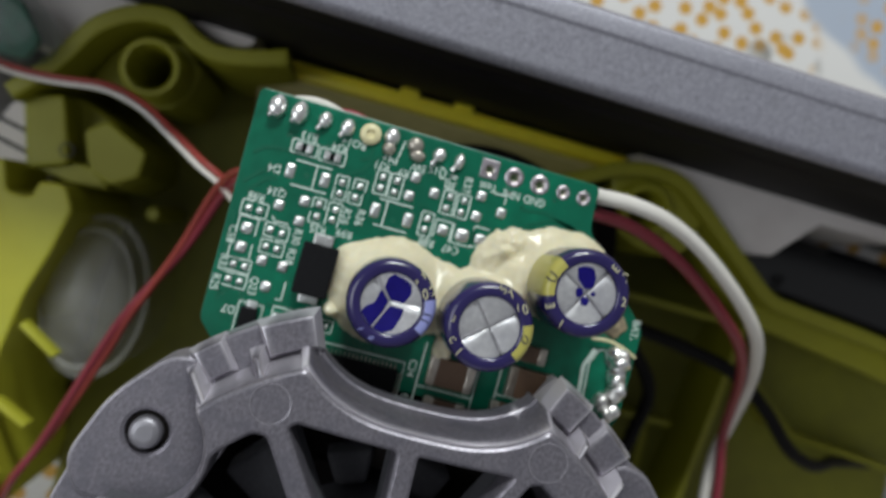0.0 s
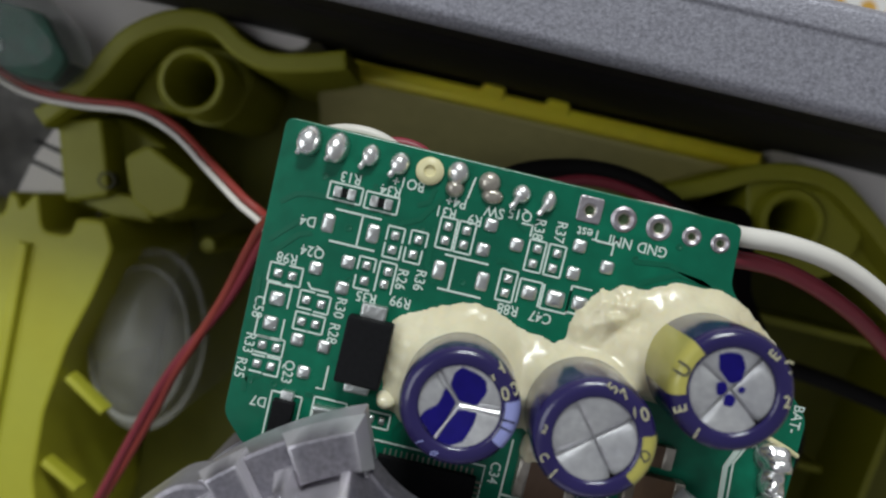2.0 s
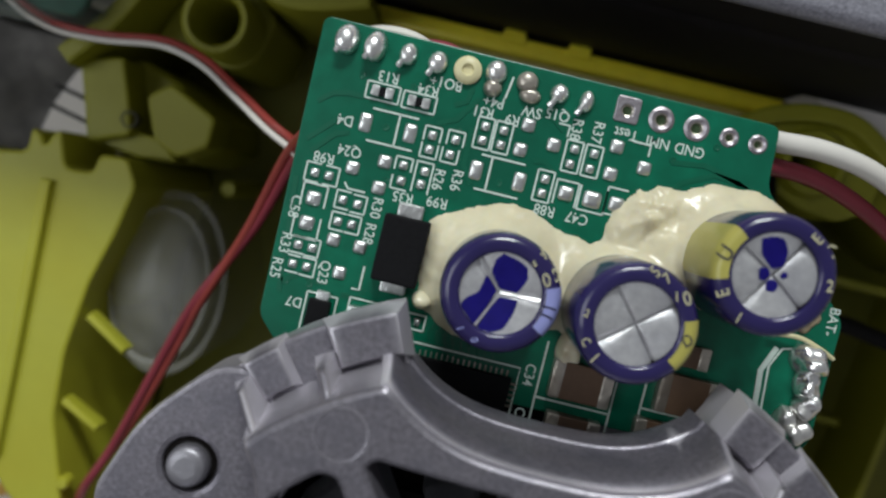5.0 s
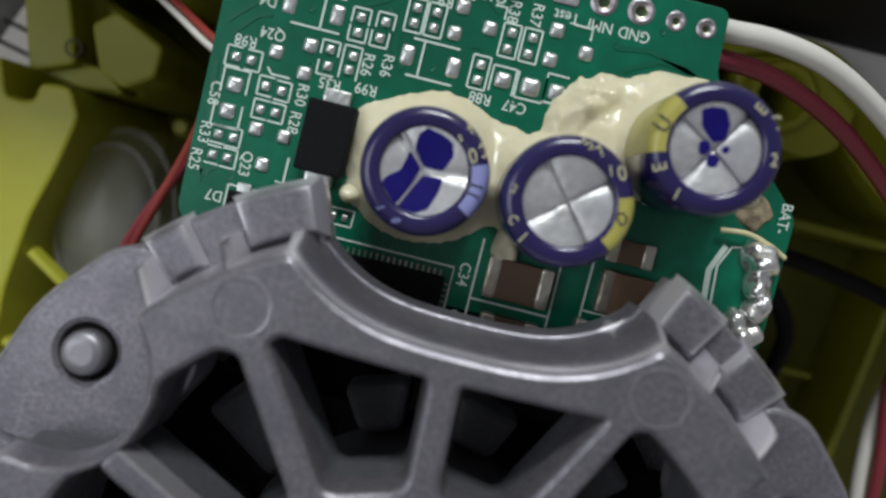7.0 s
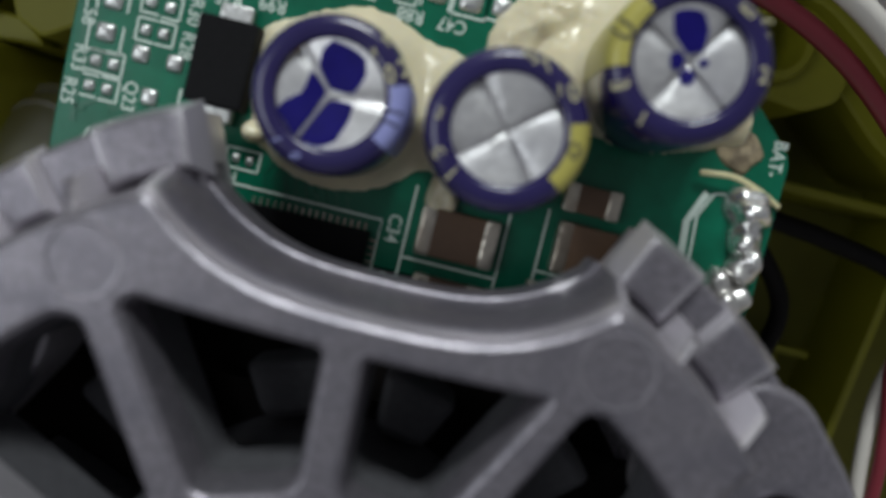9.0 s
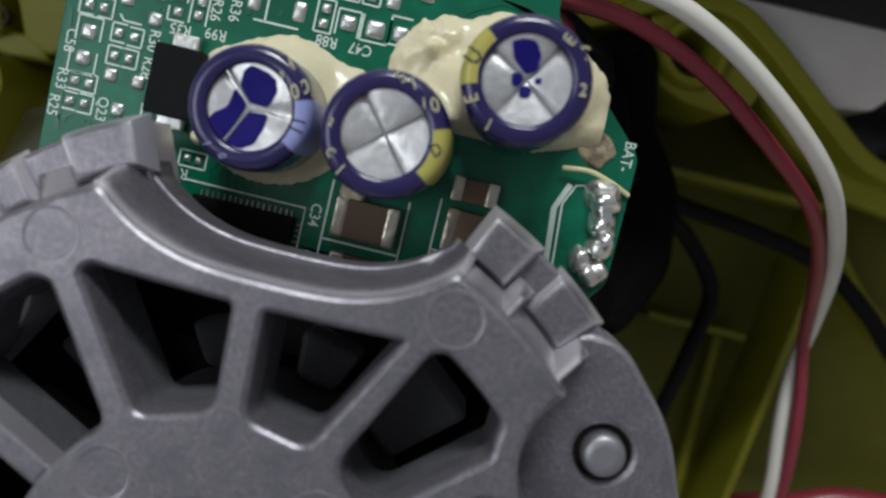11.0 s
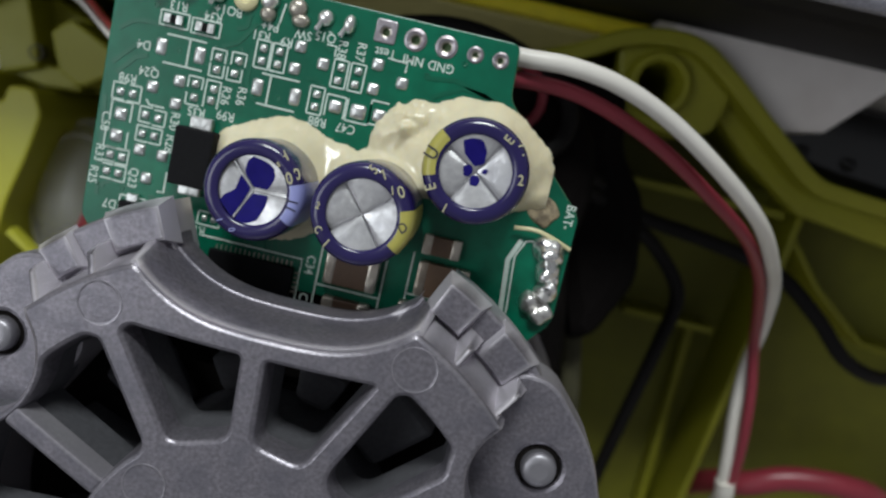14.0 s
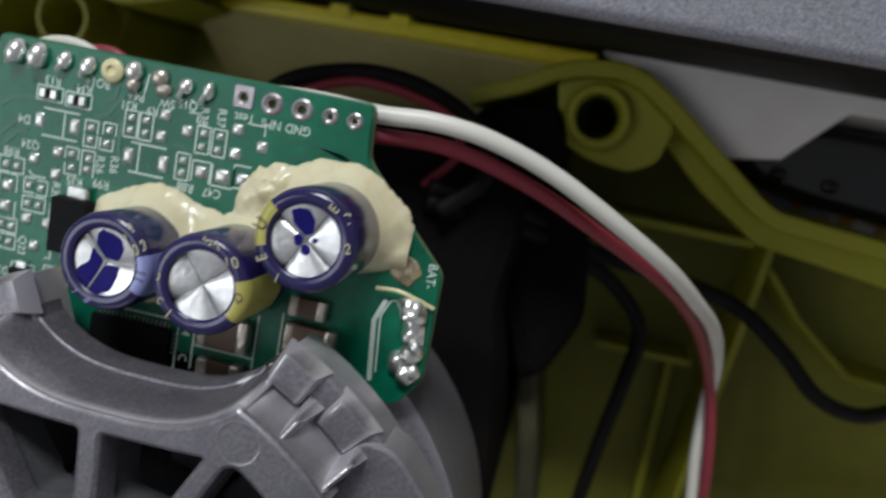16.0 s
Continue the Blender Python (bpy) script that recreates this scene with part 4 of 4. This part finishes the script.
WORDS = [("R13", -2.13, -0.2, 180), ("R34", -1.76, -0.23, 180), ("BO1+", -1.62, -0.13, 180), ("D4", -2.42, -0.66, 180), ("Q24", -2.32, -0.92, 180), ("R98", -2.53, -1.03, 180), ("C58", -2.69, -1.52, -90), ("R33", -2.7, -1.86, -90), ("R25", -2.73, -2.1, -90), ("Q23", -2.3, -2.04, -90), ("R30", -1.97, -1.36, -90), ("R28", -1.98, -1.6, -90), ("R35", -1.76, -1.21, 180), ("R99", -1.45, -1.18, 180), ("R26", -1.49, -0.98, -90), ("R36", -1.33, -0.95, -90)]
WORDS += [("R31", -1.24, -0.3, 180), ("R9", -0.97, -0.31, 180), ("P4+", -1.17, -0.19, 180), ("SW", -0.82, -0.2, 180), ("Q15", -0.59, -0.17, 180), ("R38", -0.4, -0.26, -90), ("R37", -0.21, -0.24, -90), ("Test", 0.04, -0.19, 180), ("NMI", 0.33, -0.2, 180), ("GND", 0.62, -0.2, 180), ("R88", -0.5, -1.02, 180), ("C47", -0.2, -1.02, 180), ("D7", -2.5, -2.36, 180), ("R1", -1.5, -2.42, 180), ("C34", -0.27, -2.5, -90), ("C", -0.27, -2.85, -90), ("BAT-", 2.24, -1.38, -90)]
for text, x, y, turn in WORDS:
    lettering(text, x, y, 0.006, 0.096, turn, INK, pcb, "printed_word", 0.9)
for x, y in ((-2.36, -0.24), (-1.53, -0.15), (-2.05, -0.64), (-1.42, -0.5), (-0.95, -0.88), (-2.62, -2.2), (-2.4, -2.18), (-1.95, -1.1), (0.5, -0.32), (0.85, -0.12)):
    part("via", lathe([(0.0, 0.002), (0.014, 0.002), (0.02, 0.006), (0.032, 0.005), (0.034, -0.002)], x, y, 14), TRACE, pcb)


# ---- capacitors ----
def capacitor(x, y, top, band, band_at, vents, spots, words, label):
    cap = thing("capacitor", x, y, 0.0, label, "capacitor", "capacitors on the board")
    R = 0.485
    prof = [(R - 0.03, 0.0), (R - 0.01, 0.03), (R - 0.01, 0.08), (R - 0.035, 0.13), (R - 0.01, 0.19), (R, 0.24), (R, top - 0.1), (R - 0.012, top - 0.045), (R - 0.045, top - 0.008), (R - 0.085, top), (R - 0.13, top - 0.006), (R - 0.152, top - 0.016), (R - 0.158, top - 0.03)]
    sleeve = part("sleeve", lathe(prof, x, y, 64), SLEEVE, cap, smooth=60)
    # coloured band that runs down the sleeve and over the rim
    bm = bmesh.new()
    a0, a1 = band_at
    rows = []
    for k in range(11):
        a = radians(a0 + (a1 - a0) * k / 10)
        rows.append([bm.verts.new((x + (r + 0.004) * math.cos(a), y + (r + 0.004) * math.sin(a), z + (0.004 if r < R - 0.02 and z > 0.5 else 0.0))) for r, z in prof[5:-2]])
    for a, b in zip(rows, rows[1:]):
        for k in range(len(a) - 1):
            bm.faces.new((a[k], a[k + 1], b[k + 1], b[k]))
    part("polarity_band", bm, band, sleeve)
    # aluminium top: wedges between scored grooves
    r, z = R - 0.155, top - 0.028
    can = lathe([(0, z - 0.12), (r, z - 0.1)], x, y, 48)
    part("can_base", can, CANTOP, cap)
    n = len(vents)

    def wedge_height(q, dish=0.043):
        """The pressed top is a shallow dish."""
        return z - 0.045 + dish * q ** 1.3 - 0.02 * max(0.0, q - 0.85)

    for k in range(n):
        dish = (0.05, 0.024, 0.044, 0.034)[k]
        b0, b1 = vents[k], vents[(k + 1) % n] + (360 if k == n - 1 else 0)
        pts = []
        steps = 14
        gap = 0.012
        ma = radians((b0 + b1) / 2)
        ox, oy = gap / max(0.3, math.sin(radians(b1 - b0) / 2)) * math.cos(ma), gap / max(0.3, math.sin(radians(b1 - b0) / 2)) * math.sin(ma)
        pts.append((x + ox, y + oy))
        for i in range(steps + 1):
            a = radians(b0 + (b1 - b0) * i / steps)
            side = (1 - 2 * i / steps) * gap
            pts.append((x + r * math.cos(a) - side * math.sin(a), y + r * math.sin(a) + side * math.cos(a)))
        bm = bmesh.new()
        shares = (0.25, 0.5, 0.75, 0.93, 1.0)
        hub = Vector((*pts[0], 0.0))
        rows = []
        for q in shares:
            row = []
            for i, (px, py) in enumerate(pts[1:]):
                edge = 2 * min(i, steps - i) / steps
                drop = (0.006 if edge == 0 else 0.0) + 0.034 * q * (1 - edge) ** 3
                row.append(bm.verts.new((hub.x + q * (px - hub.x), hub.y + q * (py - hub.y), wedge_height(q, dish) - drop)))
            rows.append(row)
        tip = bm.verts.new((hub.x, hub.y, wedge_height(0.0) - 0.008))
        for i in range(steps):
            bm.faces.new((tip, rows[0][i], rows[0][i + 1]))
            for lower, upper in zip(rows, rows[1:]):
                bm.faces.new((lower[i], upper[i], upper[i + 1], lower[i + 1]))
        border = [tip] + [row[0] for row in rows] + rows[-1][1:] + [row[-1] for row in reversed(rows[:-1])]
        under = [bm.verts.new((v.co.x, v.co.y, z - 0.115)) for v in border]
        for i in range(len(border)):
            j = (i + 1) % len(border)
            bm.faces.new((border[i], under[i], under[j], border[j]))
        part("can_top", bm, CANTOP, cap, smooth=35)
    if n == 3:
        for at in vents:
            c, w = math.cos(radians(at)), math.sin(radians(at))
            line = [(x + c * q * r, y + w * q * r, wedge_height(q) - (0.0 if q < 0.9 else 0.004)) for q in (0.0, 0.25, 0.5, 0.75, 0.97)]
            part("score_ridge", tube(line, 0.009, 8, 3), CANTOP, cap, "bright raised score line")
    for pts in spots:
        shape = rounded([(x + u, y + v) for u, v in pts], 0.022, 3)
        cx, cy = sum(p[0] for p in shape) / len(shape), sum(p[1] for p in shape) / len(shape)

        def height(px, py):
            return wedge_height(min(1.0, math.hypot(px - x, py - y) / r)) + 0.002

        bm = bmesh.new()
        rings = []
        for k in (1.0, 0.75, 0.5, 0.25):
            rings.append([bm.verts.new((cx + k * (px - cx), cy + k * (py - cy), height(cx + k * (px - cx), cy + k * (py - cy)) + (0.004 if k < 1 else 0.001))) for px, py in shape])
        for a, b in zip(rings, rings[1:]):
            for k in range(len(a)):
                bm.faces.new((a[k], a[(k + 1) % len(a)], b[(k + 1) % len(a)], b[k]))
        bm.faces.new(rings[-1])
        part("marker_spot", bm, MARKER, cap, "dark blue marker ink")
    for text, ang, turn, size, rr, m in words:
        lettering(text, x + rr * math.cos(radians(ang)), y + rr * math.sin(radians(ang)), top + 0.004 - (0.012 if rr > 0.43 else 0.0), size * 0.8, turn, m, sleeve, "rim_print", 0.85)
    return cap


PRINT = material("cream_sleeve_print", (0.5, 0.47, 0.3), 0.4, 0.0, 0.1, 900)
DARKPRINT = material("dark_sleeve_print", (0.02, 0.02, 0.05), 0.4, 0.0, 0.1, 900)
capacitor(-0.765, -1.752, 0.93, PALE, (-32, 20), (4, 134, 245), [[(-0.01, 0.03), (-0.11, 0.15), (-0.1, 0.26), (-0.04, 0.325), (0.1, 0.315), (0.19, 0.26), (0.18, 0.14), (0.13, 0.03)], [(-0.14, 0.12), (-0.03, 0.01), (-0.08, -0.13), (-0.15, -0.29), (-0.29, -0.16), (-0.26, -0.1), (-0.17, -0.03)], [(0.0, -0.03), (0.15, -0.02), (0.14, -0.13), (0.09, -0.27), (-0.01, -0.325), (-0.12, -0.305), (-0.06, -0.15)]],
          [("0", 30, 26, 0.14, 0.375, PRINT), ("0", 32, 26, 0.14, 0.455, PRINT), ("H", 58, 38, 0.13, 0.435, PRINT), ("s", 57, 30, 0.09, 0.36, PRINT), ("0", -106, -70, 0.08, 0.42, PALE), ("1", -126, -60, 0.08, 0.42, PALE), ("I", -2, 88, 0.15, 0.4, DARKPRINT), ("I", -12, 78, 0.15, 0.4, DARKPRINT)], "dark blue capacitor with a pale violet band and inked top")
capacitor(0.3, -1.717, 1.075, STRIPE, (-36, 18), (39, 130, 219, 308), [],
          [("0", 42, 30, 0.14, 0.425, PRINT), ("1", 50, 18, 0.1, 0.365, PRINT), ("5", 86, 60, 0.12, 0.43, PRINT), ("7", 72, 50, 0.11, 0.42, PRINT), ("D", -4, 40, 0.12, 0.4, DARKPRINT), ("2", 181, -10, 0.08, 0.4, PRINT), ("C", 212, -40, 0.09, 0.42, PRINT), ("1", 232, -30, 0.12, 0.42, PRINT)], "dark blue capacitor with a yellow band and clean cross-scored top")
capacitor(1.22, -1.098, 1.085, STRIPE, (141, 197), (58, 149, 238, 322), [[(-0.02, 0.04), (0.06, 0.08), (0.06, 0.2), (-0.01, 0.31), (-0.12, 0.31), (-0.17, 0.25), (-0.13, 0.13)], [(-0.1, -0.06), (-0.05, -0.06), (-0.02, 0.0), (-0.06, 0.05), (-0.12, 0.03)], [(-0.03, -0.13), (0.04, -0.13), (0.06, -0.06), (0.01, -0.03), (-0.04, -0.05)], [(0.05, -0.01), (0.1, -0.01), (0.11, 0.04), (0.06, 0.04)]],
          [("C", 38, 0, 0.13, 0.44, PRINT), ("E", 56, 62, 0.12, 0.41, PRINT), ("2", 2, 8, 0.12, 0.41, PRINT), ("U", 170, 70, 0.16, 0.42, DARKPRINT), ("E", 212, 118, 0.13, 0.42, PRINT), ("I", 243, -15, 0.11, 0.43, PRINT)], "dark blue capacitor with a yellow band and blue ink marks")

# ---- glue round the capacitors ----
CANS = ((-0.765, -1.752), (0.3, -1.717), (1.22, -1.098))
BLOBS = [(0.57, -0.74, 0.15), (-0.765, -1.752, 0.7), (0.3, -1.717, 0.58), (1.22, -1.098, 0.67), (-1.3, -1.5, 0.2), (0.4, -0.87, 0.22), (-0.2, -1.5, 0.3), (0.78, -1.2, 0.45), (1.66, -1.02, 0.31), (0.77, -0.72, 0.17), (0.25, -1.0, 0.17), (1.92, -1.24, 0.16), (0.95, -0.7, 0.22)]


def glue_height(x, y):
    wob = 0.025 * noise.noise((x * 2.6, y * 2.6, 3.1))
    d = -9.0
    for bx, by, r in BLOBS:
        e = r - math.hypot(x - bx, y - by)
        d = e if d < -8 else max(d, e) + 0.25 * max(0, 0.14 - abs(d - e)) ** 2 / 0.14
    d += wob - 0.3 * max(0.0, -y - 1.72 + 0.25 * (x - 0.2))
    lump = max(0.0, 1 - math.hypot(x - 0.42, y + 0.84) / 0.34)
    d += (0.02 + lump * 0.1) * noise.noise((x * 13, y * 13, 5.0))
    if x > 0.55:
        d -= 1.5 * max(0.0, -1.42 - y)
    if d <= -0.01:
        return 0.0
    d = max(d, 0.0)
    h = 0.17 * math.sqrt(min(1.0, d / 0.3)) * (0.9 + 0.2 * noise.noise((x * 3, y * 3, 9)))
    for cx, cy in CANS:
        gap = max(0.0, math.hypot(x - cx, y - cy) - 0.47)
        h += 0.16 * math.exp(-gap / 0.07) * min(1.0, d / 0.15)
    h += lump * (0.03 + 0.05 * max(0, noise.noise((x * 6, y * 6, 2))))
    low = -y - 1.62 + 0.25 * (x - 0.2)
    if low > 0:
        h *= max(0.25, 1 - 1.6 * low)
    return max(0.012, h)


bm = bmesh.new()
step, verts = 0.022, {}
nx, ny = 165, 96
high = {(i, j): glue_height(-1.62 + i * step, -2.4 + j * step) for i in range(nx) for j in range(ny)}
for i in range(nx - 1):
    for j in range(ny - 1):
        quad = [(i, j), (i + 1, j), (i + 1, j + 1), (i, j + 1)]
        if sum(high[q] > 0 for q in quad) < 2:
            continue
        for q in quad:
            if q not in verts:
                verts[q] = bm.verts.new((-1.62 + q[0] * step, -2.4 + q[1] * step, high[q] if high[q] > 0 else -0.02))
        bm.faces.new([verts[q] for q in quad])
for _ in range(3):
    bmesh.ops.smooth_vert(bm, verts=bm.verts[:], factor=0.4, use_axis_x=True, use_axis_y=True, use_axis_z=True)
for v in bm.verts:
    near = max(0.0, 1 - math.hypot(v.co.x - 0.42, v.co.y + 0.8) / 0.38)
    if v.co.z > 0.02:
        v.co.z += near * (0.02 * noise.noise(v.co * 14) + 0.024 * noise.noise(v.co * 30))
        v.co.z += 0.005 * noise.noise(v.co * 9)
glue = part("glue_bead", bm, GLUE, None, "cream hot glue smeared round the capacitors on the board", 180)
tagged(glue, category="glue")
part("glue_drip", lump(-1.38, -2.06, 0.09, 0.08, 0.14, 1.0, 0.3), GLUE, glue, smooth=180)
part("glue_drip", lump(0.02, -2.2, 0.12, 0.2, 0.16, 2.0, 0.4), GLUE, glue, smooth=180)


# ---- wires ----
def wire(name, points, r, mat, label, seg=14):
    ob = part(name, tube(points, r, seg), mat, None, label, 180)
    return tagged(ob, category="wire")


wire("white_wire", [(-0.4, 0.05, -0.28), (0.6, 0.12, -0.28), (1.35, 0.1, -0.3), (1.9, 0.13, -0.36), (2.5, 0.06, -0.5), (3.2, -0.18, -0.8), (4.0, -0.6, -1.2), (4.7, -1.03, -1.75), (5.24, -1.48, -2.5), (5.72, -1.96, -3.4), (6.05, -2.63, -4.25), (6.14, -3.43, -4.7), (6.2, -4.22, -4.75), (6.32, -5.02, -4.8), (6.4, -5.6, -4.9)], 0.1, WHITEWIRE, "thick white insulated wire from the board to a splice")
wire("red_wire", [(-0.4, -0.25, -0.27), (0.7, -0.18, -0.27), (1.35, -0.12, -0.4), (2.1, -0.12, -0.64), (3.0, -0.38, -1.0), (4.0, -0.86, -1.6), (4.75, -1.28, -2.2), (5.3, -1.76, -2.95), (5.74, -2.35, -3.8), (6.08, -3.04, -4.45), (6.26, -3.68, -4.55), (6.38, -4.37, -4.6), (6.48, -5.06, -4.75), (6.52, -5.6, -4.9)], 0.088, REDWIRE, "dark red insulated wire beside the white one")
splice = part("wire_splice", tube([(6.42, -5.43, -4.85), (6.5, -5.8, -5.0), (6.6, -6.5, -5.8), (6.65, -7.2, -6.8), (6.7, -7.8, -7.9)], 0.16, 16), WHITEWIRE, None, "white heat-shrunk wire splice", 60)
tagged(splice, category="wire splice")
wire("black_cable", [(1.5, -1.0, -3.1), (2.3, -1.1, -3.5), (3.1, -1.3, -4.35), (3.8, -1.62, -5.0), (4.4, -1.95, -5.4), (5.02, -2.65, -5.7), (5.0, -3.6, -5.9), (4.85, -5.0, -6.2), (4.75, -7.0, -7.0), (4.7, -9.0, -7.85)], 0.13, BLACKWIRE, "black cable bent down into the housing")
wire("black_cable", [(1.5, -0.8, -3.1), (2.4, -0.9, -3.55), (3.1, -1.1, -4.4), (3.9, -1.45, -4.98), (5.1, -1.6, -5.05), (6.3, -1.85, -5.1), (7.15, -2.4, -5.1), (7.85, -3.0, -5.2), (8.7, -3.25, -5.6), (9.8, -3.2, -6.6), (11.5, -3.2, -7.85)], 0.13, BLACKWIRE, "black cable running across the housing ribs")
wire("red_cable", [(6.5, -6.8, -7.7), (6.9, -6.2, -6.8), (7.3, -5.9, -6.25), (8.0, -5.55, -6.1), (9.0, -5.45, -6.1), (9.9, -5.7, -6.5), (10.6, -6.4, -7.3), (11, -7, -7.75)], 0.23, REDWIRE, "thick red cable looped in the housing")
wire("black_wire", [(-1.2, -0.3, -2.7), (-0.6, 0.25, -2.7), (0.0, 0.5, -2.9), (0.6, 0.58, -3.0), (1.2, 0.5, -3.1), (1.8, 0.25, -3.2), (2.2, -0.1, -3.1), (2.2, -0.6, -3.1), (1.7, -1.1, -3.0)], 0.13, BLACKWIRE, "black wire bowed out behind the board")
wire("dark_red_wire", [(-1.0, -0.4, -2.6), (-0.4, 0.1, -2.5), (0.3, 0.42, -2.7), (1.1, 0.38, -2.8), (1.7, 0.15, -2.9), (1.8, -0.3, -3.1), (1.4, -0.8, -3.2)], 0.07, REDWIRE, "dark red wire bowed out behind the board")
wire("white_wire_end", [(-2.6, 0.1, -0.24), (-2.3, 0.21, -0.2), (-2.0, 0.215, -0.2), (-1.7, 0.1, -0.24)], 0.06, WHITEWIRE, "short white wire end tucked under the board edge")
wire("red_wire_end", [(-2.1, 0.08, -0.3), (-1.85, 0.2, -0.27), (-1.6, 0.19, -0.27), (-1.4, 0.05, -0.3)], 0.06, REDWIRE, "short red wire end tucked under the board edge")
twin = [(-8.1, 0.2, -3.95), (-7.75, 0.0, -4.0), (-7.3, -0.12, -4.1), (-6.6, -0.1, -4.05), (-5.7, -0.02, -3.75), (-4.95, -0.18, -3.3), (-4.3, -0.5, -2.85), (-3.75, -0.8, -2.55), (-3.3, -1.0, -2.3), (-2.8, -1.25, -1.2), (-2.4, -1.4, -0.2)]
wire("thin_red_wire", [(x + 0.02, y + 0.06, z) for x, y, z in twin], 0.05, THINRED, "thin red wire of a flat pair")
wire("thin_white_wire", [(x - 0.02, y - 0.03, z + 0.02) for x, y, z in twin], 0.04, WHITEWIRE, "thin white wire of a flat pair")
tail = [(-2.5, -0.9, -0.2), (-2.9, -0.8, -1.3), (-3.3, -1.05, -2.25), (-3.75, -2.1, -2.9), (-4.3, -3.2, -3.3), (-4.62, -4.0, -3.6), (-5.2, -5.6, -4.0), (-5.7, -6.7, -4.35), (-6.4, -8.4, -6.5), (-6.8, -9.6, -8.9)]
for k, (dx, m, text) in enumerate(((0.06, THINRED, "thin brick-red wire running down past the motor"), (-0.06, REDWIRE, "thin dark red wire running down past the motor"))):
    wire("thin_red_wire", [(x + dx * math.cos(1.1 * i + 0.4), y + dx * math.sin(1.3 * i), z + 0.03 * k) for i, (x, y, z) in enumerate(tail)], 0.062, m, text)

# small green board in a clear sleeve, lying on the corner of the housing
led = thing("sleeved_board", -8.6, 0.5, -9, "small green circuit board in a clear plastic sleeve", "circuit board")
part("small_board", plate(rounded([(-11.5, 0.05), (-7.1, 0.1), (-6.95, 0.45), (-7.4, 1.0), (-9.6, 1.15), (-11.5, 1.25)], 0.1), -4.2, -4.06, 0.02), OLDBOARD, led)
bm = plate(rounded([(-12, -0.15), (-7.5, -0.1), (-6.85, 0.15), (-6.75, 0.7), (-7.5, 1.3), (-9.0, 1.6), (-12, 1.7)], 0.35, 6), -4.42, -3.8, 0.25)
part("sleeve", bm, FILM, led, "clear plastic sleeve", 60)
for x, y, w in ((-7.95, 0.42, 0.2), (-8.4, 0.75, 0.14), (-8.7, 0.35, 0.2)):
    part("solder_pad", cushion(x, y, -4.06, w, 0.14, 0.04, 15), TIN, led)
part("rest", box(-10.5, -8.6, 0.1, 1.1, -9.0, -4.42, 0.1), BLACKPLASTIC, led)

# black case outside the rim
case = thing("black_case", 8.5, 0.6, -9, "glossy black plastic case lying on the cloth", "case")
part("lid", plate(rounded([(6.15, 0.35), (6.7, 0.0), (7.6, -0.15), (12, -0.5), (12, 1.25), (7.4, 1.3), (6.6, 1.05)], 0.35, 6), -9.0, -7.2, 0.22), GLOSSBLACK, case)
for x, y in ((6.9, 0.3), (7.8, 0.25)):
    part("stud", dome(x, y, -7.21, 0.16, 0.13, 0.12, 16, 5), GLOSSBLACK, case)
